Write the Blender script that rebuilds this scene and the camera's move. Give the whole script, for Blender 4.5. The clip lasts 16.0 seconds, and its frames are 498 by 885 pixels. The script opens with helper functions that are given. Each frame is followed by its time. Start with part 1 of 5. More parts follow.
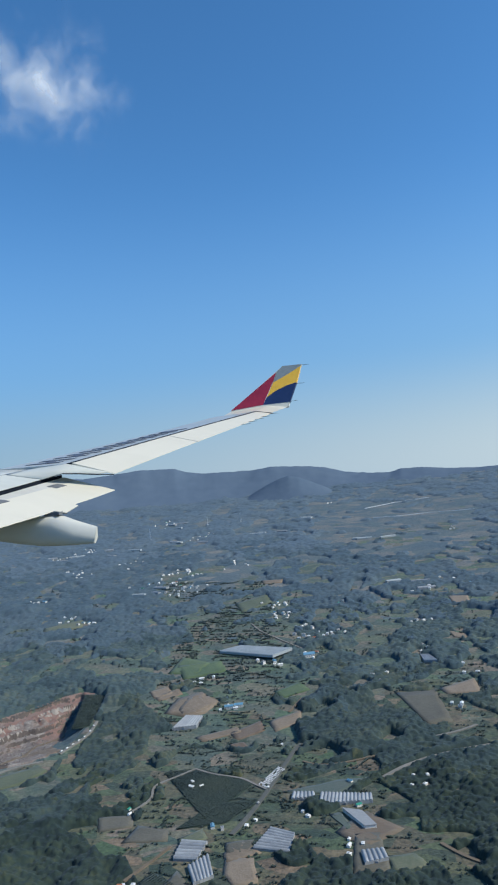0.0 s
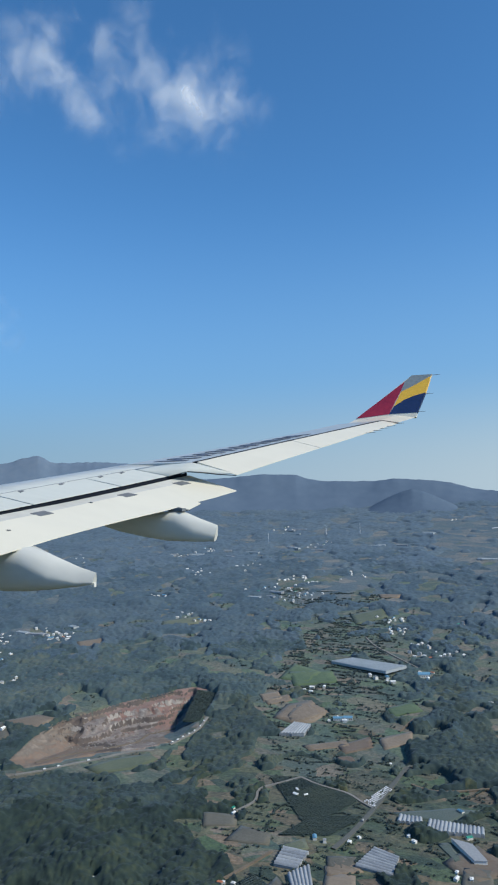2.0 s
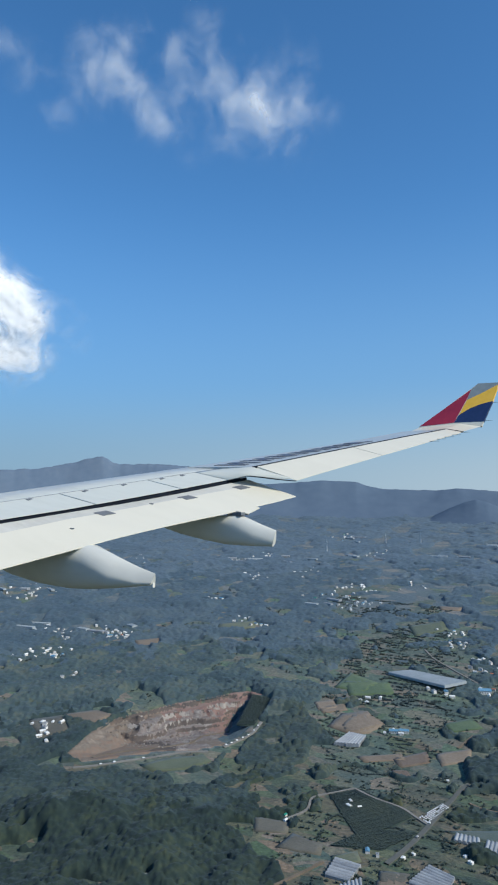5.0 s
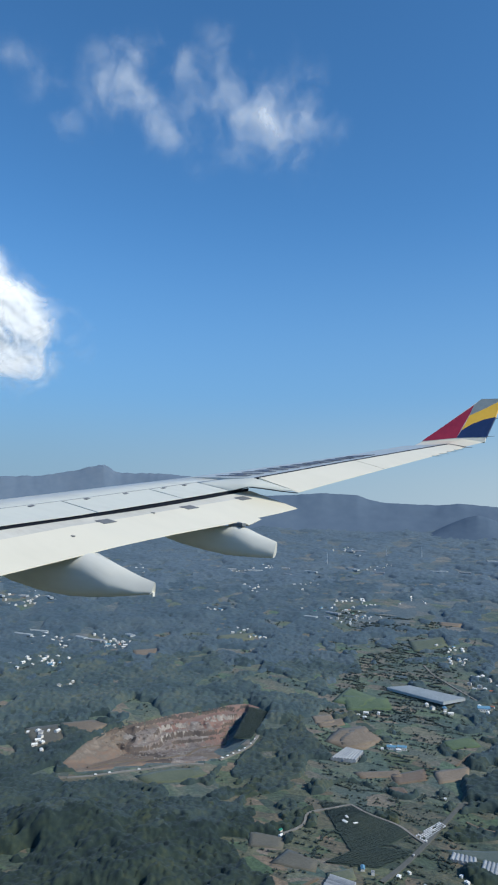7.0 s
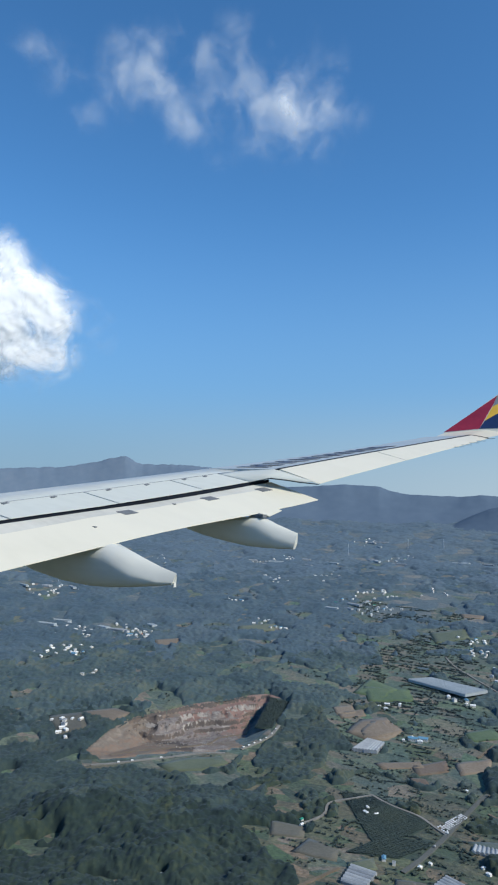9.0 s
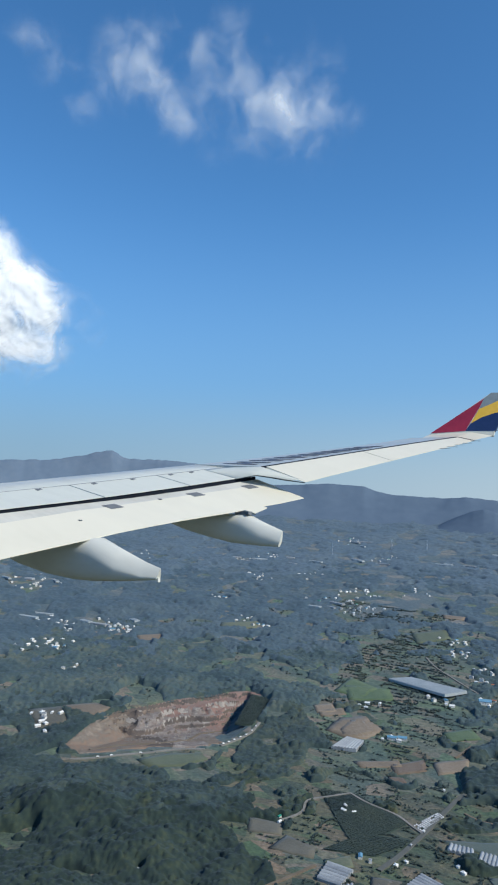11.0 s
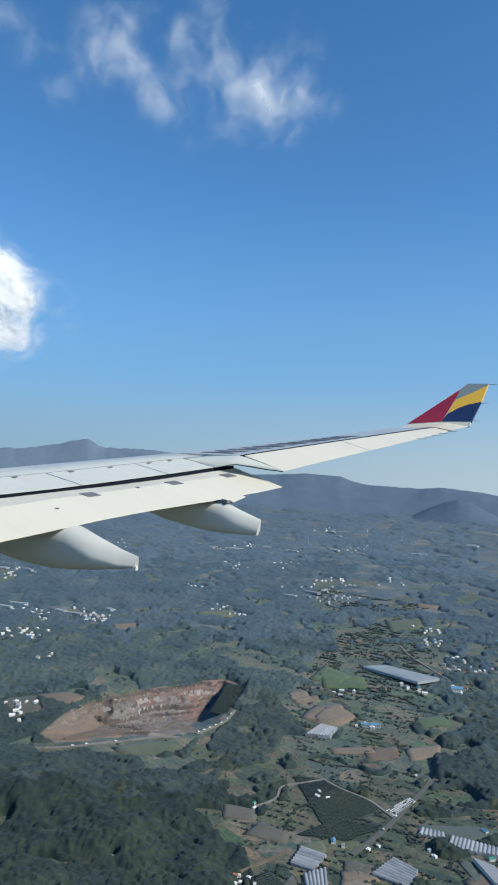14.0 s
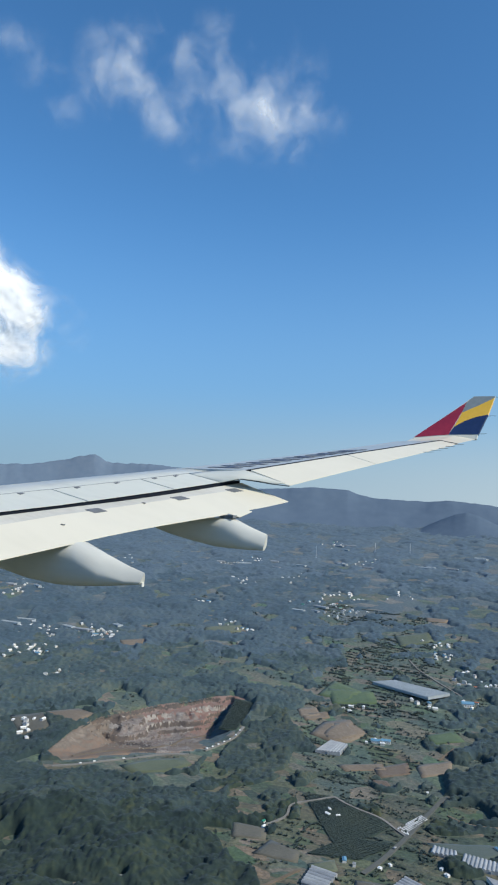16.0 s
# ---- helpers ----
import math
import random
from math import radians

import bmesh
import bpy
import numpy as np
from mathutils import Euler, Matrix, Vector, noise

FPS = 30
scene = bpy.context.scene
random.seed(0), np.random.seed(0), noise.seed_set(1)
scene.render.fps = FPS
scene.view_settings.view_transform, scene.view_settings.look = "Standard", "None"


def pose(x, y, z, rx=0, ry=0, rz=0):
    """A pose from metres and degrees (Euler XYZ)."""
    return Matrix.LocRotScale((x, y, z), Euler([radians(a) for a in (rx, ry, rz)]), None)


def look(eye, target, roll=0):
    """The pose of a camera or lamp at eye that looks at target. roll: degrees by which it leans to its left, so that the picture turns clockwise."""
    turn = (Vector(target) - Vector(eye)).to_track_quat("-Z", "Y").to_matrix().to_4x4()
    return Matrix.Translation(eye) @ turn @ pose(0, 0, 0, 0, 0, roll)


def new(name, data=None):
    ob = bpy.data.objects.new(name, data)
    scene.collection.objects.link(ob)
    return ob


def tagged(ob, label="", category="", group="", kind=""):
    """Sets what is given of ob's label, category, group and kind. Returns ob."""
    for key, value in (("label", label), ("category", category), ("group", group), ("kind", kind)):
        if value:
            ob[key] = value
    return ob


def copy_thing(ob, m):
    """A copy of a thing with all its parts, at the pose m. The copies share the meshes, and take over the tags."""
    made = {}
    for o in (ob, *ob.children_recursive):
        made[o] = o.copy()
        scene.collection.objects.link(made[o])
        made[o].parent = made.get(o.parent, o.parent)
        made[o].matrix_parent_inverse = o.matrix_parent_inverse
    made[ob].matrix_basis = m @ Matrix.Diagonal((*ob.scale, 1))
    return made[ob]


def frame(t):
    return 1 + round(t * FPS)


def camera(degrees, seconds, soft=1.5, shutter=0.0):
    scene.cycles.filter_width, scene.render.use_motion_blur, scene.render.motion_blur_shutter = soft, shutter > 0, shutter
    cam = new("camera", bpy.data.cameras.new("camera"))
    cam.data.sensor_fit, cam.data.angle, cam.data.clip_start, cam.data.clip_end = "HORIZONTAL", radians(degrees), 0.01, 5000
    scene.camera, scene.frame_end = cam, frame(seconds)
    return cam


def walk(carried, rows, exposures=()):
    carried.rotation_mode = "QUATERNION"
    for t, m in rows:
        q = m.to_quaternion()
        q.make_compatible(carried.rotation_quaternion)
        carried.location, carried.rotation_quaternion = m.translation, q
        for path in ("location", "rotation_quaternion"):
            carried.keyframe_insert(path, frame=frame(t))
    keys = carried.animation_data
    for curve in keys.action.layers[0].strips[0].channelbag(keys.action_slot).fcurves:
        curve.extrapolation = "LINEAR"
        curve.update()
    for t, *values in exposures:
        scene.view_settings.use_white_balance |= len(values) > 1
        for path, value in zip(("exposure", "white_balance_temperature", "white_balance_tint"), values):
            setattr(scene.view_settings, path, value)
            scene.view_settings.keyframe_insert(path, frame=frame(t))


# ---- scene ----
# ---------------------------------------------------------------- camera and its way
EYE = 480.0                       # height of the eye over the plain
cam = camera(39.45, 16.0, soft=2.1)


def aim(x, y, z, az, el, roll):
    """A pose from the eye (over the seat), the azimuth from +Y towards +X, the elevation and the roll."""
    a, e = radians(az), radians(el)
    way = Vector((math.sin(a) * math.cos(e), math.cos(a) * math.cos(e), math.sin(e)))
    eye = Vector((x, y, z + EYE))
    return look(eye, eye + way * 10, roll)


walk(cam, [(row[0], aim(*row[1:])) for row in (
    (0, 0.027, 0.011, 0.041, -15.761, 2.726, -5.452),
    (0.5, -0.020, -0.014, 0.017, -17.063, 3.134, -5.055),
    (1, -0.029, -0.022, 0.021, -19.472, 3.518, -4.051),
    (1.5, 0.008, 0.001, 0.009, -22.694, 3.873, -2.906),
    (2, 0.024, 0.019, 0.008, -25.844, 3.919, -1.795),
    (2.5, 0.034, 0.034, 0.019, -28.365, 3.754, -1.261),
    (3, 0.026, 0.050, 0.012, -29.987, 3.959, -0.876),
    (3.5, 0.046, 0.033, 0.009, -30.732, 4.029, -0.766),
    (4, 0.010, 0.043, 0.022, -30.884, 3.935, -0.736),
    (6.5, 0.018, 0.033, -0.002, -30.776, 5.362, 1.023),
    (7, 0.029, -0.007, 0.006, -31.026, 5.336, 0.998),
    (7.5, -0.017, 0.011, 0.007, -31.477, 4.803, 0.776),
    (8, -0.049, -0.059, -0.000, -31.837, 4.540, 0.705),
    (8.5, 0.002, -0.002, 0.004, -32.377, 4.276, 0.272),
    (9, 0.025, 0.012, 0.008, -32.733, 4.585, 1.074),
    (11.5, 0.025, -0.014, -0.002, -31.295, 4.230, 2.607),
    (12, 0.009, -0.011, 0.007, -30.563, 3.755, 2.537),
    (12.5, -0.014, -0.024, -0.025, -29.907, 3.764, 2.732),
    (13, -0.045, 0.012, -0.028, -29.581, 3.584, 2.568),
    (13.5, -0.027, 0.014, -0.036, -29.607, 3.725, 2.605),
    (14, -0.023, -0.009, -0.024, -29.708, 3.609, 2.563),
    (14.5, -0.011, 0.008, -0.016, -29.982, 3.154, 2.480),
    (15, -0.006, -0.033, -0.019, -30.148, 3.320, 2.748),
    (15.5, 0.025, 0.000, -0.008, -30.384, 3.947, 2.368),
    (16, -0.021, 0.032, -0.007, -30.311, 4.756, 2.184),
)], exposures=[(0.0, -0.05, 5850, 6), (3.0, -0.11, 5850, 6), (7.5, -0.11, 5850, 6), (9.0, -0.08, 5850, 6), (12.5, -0.03, 5950, 6), (16.0, -0.02, 6030, 6)])

# ---------------------------------------------------------------- sky and sun
SUN_EL, SUN_AZ = 40.0, 88.0
world = bpy.data.worlds.new("sky")
scene.world = world
world.use_nodes = True
wn = world.node_tree
wn.nodes.clear()
sky = wn.nodes.new("ShaderNodeTexSky")
sky.sky_type = 'NISHITA'
sky.sun_disc = False
sky.sun_elevation, sky.sun_rotation = radians(SUN_EL), radians(SUN_AZ)
sky.altitude, sky.air_density, sky.dust_density, sky.ozone_density = 600, 0.9, 0.15, 3.0
bg = wn.nodes.new("ShaderNodeBackground")
bg.inputs["Strength"].default_value = 0.155
wo = wn.nodes.new("ShaderNodeOutputWorld")
deep = wn.nodes.new("ShaderNodeHueSaturation")
deep.inputs["Hue"].default_value = 0.496
deep.inputs["Saturation"].default_value = 1.17
deep.inputs["Value"].default_value = 1.10
wn.links.new(sky.outputs[0], deep.inputs["Color"])
# the pale layer of moist air low in the sky, alike all round
wtc = wn.nodes.new("ShaderNodeTexCoord")
wsep = wn.nodes.new("ShaderNodeSeparateXYZ")
wmap = wn.nodes.new("ShaderNodeMapRange")
wmap.interpolation_type = 'SMOOTHSTEP'
wmap.inputs["From Min"].default_value, wmap.inputs["From Max"].default_value = -0.01, 0.17
wmap.inputs["To Min"].default_value, wmap.inputs["To Max"].default_value = 1.0, 0.0
air = wn.nodes.new("ShaderNodeMix")
air.data_type, air.blend_type = 'RGBA', 'MIX'
glow_map = wn.nodes.new("ShaderNodeMapRange")
glow_map.inputs["From Min"].default_value, glow_map.inputs["From Max"].default_value = -0.75, 0.3
glow = wn.nodes.new("ShaderNodeMix")
glow.data_type, glow.blend_type = 'RGBA', 'MIX'
glow.inputs["A"].default_value, glow.inputs["B"].default_value = (2.0, 2.8, 3.45, 1), (4.4, 4.7, 4.6, 1)
wn.links.new(glow_map.outputs[0], glow.inputs["Factor"])
wn.links.new(glow.outputs["Result"], air.inputs["B"])
fade = wn.nodes.new("ShaderNodeMath")
fade.operation = 'MULTIPLY'
fade.inputs[1].default_value = 0.85
wn.links.new(wtc.outputs["Generated"], wsep.inputs[0])
wn.links.new(wsep.outputs["Z"], wmap.inputs["Value"])
wn.links.new(wsep.outputs["X"], glow_map.inputs["Value"])
wn.links.new(wmap.outputs[0], fade.inputs[0])
wn.links.new(fade.outputs[0], air.inputs["Factor"])
haze_map = wn.nodes.new("ShaderNodeMapRange")
haze_map.interpolation_type = 'SMOOTHSTEP'
haze_map.inputs["From Min"].default_value, haze_map.inputs["From Max"].default_value = 0.0, 0.42
haze_map.inputs["To Min"].default_value, haze_map.inputs["To Max"].default_value = 0.85, 0.0
haze = wn.nodes.new("ShaderNodeMix")
haze.data_type, haze.blend_type = 'RGBA', 'MIX'
side = wn.nodes.new("ShaderNodeMix")
side.data_type, side.blend_type = 'RGBA', 'MIX'
side.inputs["A"].default_value, side.inputs["B"].default_value = (1.02, 1.90, 3.0, 1), (1.7, 2.75, 3.85, 1)
wn.links.new(glow_map.outputs[0], side.inputs["Factor"])
wn.links.new(side.outputs["Result"], haze.inputs["B"])
wn.links.new(wsep.outputs["Z"], haze_map.inputs["Value"])
wn.links.new(haze_map.outputs[0], haze.inputs["Factor"])
wn.links.new(deep.outputs[0], haze.inputs["A"])
wn.links.new(haze.outputs["Result"], air.inputs["A"])
wn.links.new(air.outputs["Result"], bg.inputs[0])
wn.links.new(bg.outputs[0], wo.inputs[0])

sun_data = bpy.data.lights.new("sun", 'SUN')
sun_data.energy, sun_data.angle, sun_data.color = 4.8, radians(0.55), (1.0, 0.88, 0.70)
sun = new("sun", sun_data)
to_sun = Vector((math.sin(radians(SUN_AZ)) * math.cos(radians(SUN_EL)), math.cos(radians(SUN_AZ)) * math.cos(radians(SUN_EL)), math.sin(radians(SUN_EL))))
sun.matrix_world = look((0, 0, 900), Vector((0, 0, 900)) - to_sun)

# ---------------------------------------------------------------- materials


def material(name, colours, size=1.0, fine=8.0, rough=0.8, metal=0.0, bump=0.0, bump_size=1.0, island=0.0, objects=0.0, coat=0.0, spec=0.4, streak=None, sheen=0.0):
    """A surface of two to four colours mixed by noise at two scales; size: metres of the broad variation; island, objects: how much each piece differs."""
    m = bpy.data.materials.new(name)
    m.use_nodes = True
    nt = m.node_tree
    nodes, links = nt.nodes, nt.links
    b = nodes["Principled BSDF"]
    tc = nodes.new("ShaderNodeTexCoord")
    geo = nodes.new("ShaderNodeNewGeometry")
    where = geo.outputs["Position"]
    if streak:
        mp = nodes.new("ShaderNodeMapping")
        mp.inputs["Scale"].default_value = streak
        links.new(where, mp.inputs[0])
        where = mp.outputs[0]
    n1 = nodes.new("ShaderNodeTexNoise")
    n1.inputs["Scale"].default_value = 1.0 / size
    n1.inputs["Detail"].default_value = 3
    n2 = nodes.new("ShaderNodeTexNoise")
    n2.inputs["Scale"].default_value = fine / size
    n2.inputs["Detail"].default_value = 4
    for n in (n1, n2):
        links.new(where, n.inputs["Vector"])
    mix = nodes.new("ShaderNodeMath")
    mix.operation = 'MULTIPLY_ADD'
    links.new(n2.outputs[0], mix.inputs[0])
    mix.inputs[1].default_value = 0.45
    half = nodes.new("ShaderNodeMath")
    half.operation = 'MULTIPLY'
    half.inputs[1].default_value = 0.55
    links.new(n1.outputs[0], half.inputs[0])
    links.new(half.outputs[0], mix.inputs[2])
    value = mix.outputs[0]
    for amount, source in ((island, geo.outputs["Random Per Island"]), (objects, None)):
        if amount:
            if source is None:
                source = nodes.new("ShaderNodeObjectInfo").outputs["Random"]
            add = nodes.new("ShaderNodeMath")
            add.operation = 'MULTIPLY_ADD'
            links.new(source, add.inputs[0])
            add.inputs[1].default_value = amount
            off = nodes.new("ShaderNodeMath")
            off.operation = 'SUBTRACT'
            links.new(value, off.inputs[0])
            off.inputs[1].default_value = amount / 2
            links.new(off.outputs[0], add.inputs[2])
            value = add.outputs[0]
    ramp = nodes.new("ShaderNodeValToRGB")
    el = ramp.color_ramp.elements
    lo, hi = 0.34, 0.66
    for i, c in enumerate(colours):
        p = lo + (hi - lo) * i / max(1, len(colours) - 1)
        e = el[i] if i < 2 else el.new(p)
        e.position, e.color = p, (*c, 1)
    links.new(value, ramp.inputs[0])
    links.new(ramp.outputs[0], b.inputs["Base Color"])
    b.inputs["Roughness"].default_value = rough
    b.inputs["Metallic"].default_value = metal
    b.inputs["Specular IOR Level"].default_value = spec
    # blue-tinted sheen, a stand-in for haze over land seen at low angles
    if sheen:
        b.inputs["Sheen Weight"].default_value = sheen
        b.inputs["Sheen Roughness"].default_value = 0.55
        b.inputs["Sheen Tint"].default_value = (0.62, 0.80, 1.0, 1)
    if coat:
        b.inputs["Coat Weight"].default_value = coat
        b.inputs["Coat Roughness"].default_value = 0.15
    if bump:
        n3 = nodes.new("ShaderNodeTexNoise")
        n3.inputs["Scale"].default_value = 1.0 / bump_size
        n3.inputs["Detail"].default_value = 4
        links.new(geo.outputs["Position"], n3.inputs["Vector"])
        bn = nodes.new("ShaderNodeBump")
        bn.inputs["Strength"].default_value = bump
        bn.inputs["Distance"].default_value = bump_size * 0.6
        links.new(n3.outputs[0], bn.inputs["Height"])
        links.new(bn.outputs[0], b.inputs["Normal"])
    return m


M = {}
M["white_paint"] = material("white_paint", [(0.665, 0.630, 0.520), (0.695, 0.658, 0.545), (0.710, 0.672, 0.556)], 2.5, 5, 0.38, coat=0.25, streak=(0.35, 1.4, 1))
M["grey_paint"] = material("grey_paint", [(0.385, 0.409, 0.406), (0.436, 0.461, 0.453), (0.465, 0.492, 0.484)], 2.0, 9, 0.42, coat=0.2, streak=(0.3, 1.4, 1))
M["fairing_paint"] = material("fairing_paint", [(0.590, 0.585, 0.530), (0.635, 0.630, 0.570), (0.660, 0.654, 0.594)], 1.2, 6, 0.4, coat=0.2, streak=(0.4, 1.5, 1))
M["spoiler_paint"] = material("spoiler_paint", [(0.565, 0.575, 0.515), (0.605, 0.613, 0.548), (0.625, 0.632, 0.566)], 1.6, 6, 0.42, coat=0.2, streak=(0.35, 1.4, 1))
M["nose_paint"] = material("nose_paint", [(0.50, 0.485, 0.43), (0.57, 0.555, 0.495), (0.61, 0.595, 0.53)], 1.4, 9, 0.42, coat=0.2, streak=(0.35, 1.4, 1))
# near-black for joints and tyres, also painted as shade in wing gaps
M["black_and_shade"] = material("black_and_shade", [(0.010, 0.013, 0.020), (0.016, 0.021, 0.032)], 0.6, 8, 0.8, spec=0.08)
M["mark"] = material("mark", [(0.10, 0.11, 0.12), (0.17, 0.18, 0.19)], 0.5, 8, 0.6)
M["letter"] = material("letter", [(0.07, 0.085, 0.12), (0.10, 0.115, 0.15)], 0.5, 8, 0.5)
M["red"] = material("red", [(0.30, 0.025, 0.055), (0.40, 0.035, 0.065)], 1.0, 8, 0.35, coat=0.3)
M["yellow"] = material("yellow", [(0.86, 0.49, 0.05), (0.91, 0.54, 0.065)], 1.0, 8, 0.35, coat=0.3)
M["blue"] = material("blue", [(0.02, 0.038, 0.105), (0.03, 0.05, 0.135)], 1.0, 8, 0.35, coat=0.3)
M["silver_grey"] = material("silver_grey", [(0.22, 0.25, 0.25), (0.28, 0.31, 0.31)], 1.0, 8, 0.35, coat=0.3)



def farmland(name, wild, crops, plot):
    """Rough grass and scrub with small plots of several crops, bent like old farm borders; plot: metres across."""
    m = bpy.data.materials.new(name)
    m.use_nodes = True
    nodes, links = m.node_tree.nodes, m.node_tree.links
    b = nodes["Principled BSDF"]
    b.inputs["Roughness"].default_value, b.inputs["Specular IOR Level"].default_value = 0.95, 0.1
    # bluish sheen lays a painted haze veil on the ground
    b.inputs["Sheen Weight"].default_value, b.inputs["Sheen Roughness"].default_value = 0.12, 0.55
    b.inputs["Sheen Tint"].default_value = (0.62, 0.80, 1.0, 1)
    where = nodes.new("ShaderNodeNewGeometry").outputs["Position"]

    def wave(scale, detail, rough=0.55):
        n = nodes.new("ShaderNodeTexNoise")
        n.inputs["Scale"].default_value, n.inputs["Detail"].default_value, n.inputs["Roughness"].default_value = scale, detail, rough
        links.new(where, n.inputs["Vector"])
        return n

    def ramp(value, stops):
        r = nodes.new("ShaderNodeValToRGB")
        for i, (at, c) in enumerate(stops):
            e = r.color_ramp.elements[i] if i < 2 else r.color_ramp.elements.new(at)
            e.position, e.color = at, (*c, 1)
        links.new(value, r.inputs[0])
        return r.outputs[0]

    def blend(kind, factor, a, c):
        x = nodes.new("ShaderNodeMix")
        x.data_type, x.blend_type = 'RGBA', kind
        if isinstance(factor, float):
            x.inputs["Factor"].default_value = factor
        else:
            links.new(factor, x.inputs["Factor"])
        links.new(a, x.inputs["A"])
        links.new(c, x.inputs["B"])
        return x.outputs["Result"]

    bent = nodes.new("ShaderNodeVectorMath")
    bent.operation = 'MULTIPLY_ADD'
    links.new(wave(1 / (plot * 1.6), 2).outputs["Color"], bent.inputs[0])
    bent.inputs[1].default_value = (plot * 0.9,) * 3
    links.new(where, bent.inputs[2])
    lie = nodes.new("ShaderNodeMapping")
    lie.inputs["Rotation"].default_value, lie.inputs["Scale"].default_value = (0, 0, 0.4), (1.0, 1.9, 0.02)
    links.new(bent.outputs[0], lie.inputs[0])
    cells = nodes.new("ShaderNodeTexVoronoi")
    cells.inputs["Scale"].default_value, cells.inputs["Randomness"].default_value = 1 / plot, 0.85
    links.new(lie.outputs[0], cells.inputs["Vector"])
    pick = nodes.new("ShaderNodeSeparateColor")
    links.new(cells.outputs["Color"], pick.inputs[0])
    crop = ramp(pick.outputs[0], [((i + 0.5) / len(crops), c) for i, c in enumerate(crops)])
    rough_land = ramp(wave(1 / 42, 6, 0.62).outputs[0], [(0.33 + 0.34 * i / (len(wild) - 1), c) for i, c in enumerate(wild)])
    tilled = ramp(wave(1 / 230, 3).outputs[0], [(0.36, (0.1, 0.1, 0.1)), (0.50, (0.95, 0.95, 0.95))])
    colour = blend('MIX', tilled, rough_land, crop)
    speck = ramp(wave(1 / 7.5, 5, 0.7).outputs[0], [(0.32, (0.50, 0.55, 0.58)), (0.68, (1.45, 1.42, 1.34))])
    links.new(blend('MULTIPLY', 1.0, colour, speck), b.inputs["Base Color"])
    bump = nodes.new("ShaderNodeBump")
    bump.inputs["Strength"].default_value, bump.inputs["Distance"].default_value = 0.5, 3.0
    links.new(wave(1 / 5, 4).outputs[0], bump.inputs["Height"])
    links.new(bump.outputs[0], b.inputs["Normal"])
    return m


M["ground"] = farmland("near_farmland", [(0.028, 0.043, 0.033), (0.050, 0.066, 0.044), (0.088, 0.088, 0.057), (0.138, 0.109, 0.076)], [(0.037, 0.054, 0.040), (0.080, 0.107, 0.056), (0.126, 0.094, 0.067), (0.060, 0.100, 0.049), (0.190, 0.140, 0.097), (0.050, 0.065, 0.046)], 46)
# the same land with haze painted into its colours, most in the far one
M["ground_mid_haze"] = farmland("middle_farmland_haze", [(0.045, 0.067, 0.063), (0.070, 0.093, 0.073), (0.102, 0.112, 0.083), (0.147, 0.127, 0.100)], [(0.062, 0.089, 0.073), (0.103, 0.134, 0.087), (0.136, 0.118, 0.092), (0.081, 0.126, 0.074), (0.188, 0.150, 0.116), (0.075, 0.095, 0.081)], 50)
M["ground_far_haze"] = farmland("far_farmland_haze", [(0.064, 0.091, 0.112), (0.076, 0.104, 0.119), (0.100, 0.119, 0.123), (0.140, 0.141, 0.134)], [(0.070, 0.098, 0.119), (0.089, 0.115, 0.120), (0.140, 0.139, 0.132), (0.077, 0.107, 0.118), (0.180, 0.168, 0.150), (0.081, 0.106, 0.122)], 80)
# the last, yellower stop paints sun-lit canopy, spread by noise
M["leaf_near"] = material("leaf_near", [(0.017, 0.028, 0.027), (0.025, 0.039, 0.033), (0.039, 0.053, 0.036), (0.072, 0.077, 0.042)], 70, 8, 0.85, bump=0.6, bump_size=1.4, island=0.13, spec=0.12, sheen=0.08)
# bluer and paler band by band: haze painted into the leaf colours
M["leaf_haze_1"] = material("leaf_haze_1", [(0.023, 0.038, 0.040), (0.033, 0.051, 0.051), (0.046, 0.064, 0.055), (0.074, 0.086, 0.060)], 80, 9, 0.85, bump=0.6, bump_size=1.6, island=0.13, spec=0.12, sheen=0.09)
M["leaf_haze_2"] = material("leaf_haze_2", [(0.030, 0.050, 0.059), (0.042, 0.066, 0.074), (0.058, 0.084, 0.085), (0.088, 0.105, 0.087)], 90, 9, 0.85, bump=0.5, bump_size=2.0, island=0.12, spec=0.12, sheen=0.1)
M["leaf_haze_3"] = material("leaf_haze_3", [(0.041, 0.067, 0.090), (0.054, 0.083, 0.106), (0.075, 0.103, 0.120)], 130, 10, 0.85, bump=0.5, bump_size=2.5, island=0.10, spec=0.12, sheen=0.12)
M["leaf_haze_4"] = material("leaf_haze_4", [(0.063, 0.093, 0.120), (0.075, 0.107, 0.137), (0.092, 0.122, 0.144)], 220, 14, 0.9, island=0.10, spec=0.1, sheen=0.15)
M["scrub"] = material("scrub", [(0.028, 0.042, 0.038), (0.040, 0.056, 0.047), (0.056, 0.070, 0.050)], 60, 20, 0.85, island=0.2, spec=0.1, sheen=0.1)
# the blue of the far hills is haze put into their colours
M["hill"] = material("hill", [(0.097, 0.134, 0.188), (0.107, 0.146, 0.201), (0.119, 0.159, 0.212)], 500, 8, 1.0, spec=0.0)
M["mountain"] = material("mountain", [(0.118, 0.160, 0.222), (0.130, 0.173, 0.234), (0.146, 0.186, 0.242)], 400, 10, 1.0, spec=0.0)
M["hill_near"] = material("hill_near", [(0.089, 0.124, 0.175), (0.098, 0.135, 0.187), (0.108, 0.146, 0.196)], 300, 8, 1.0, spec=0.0)

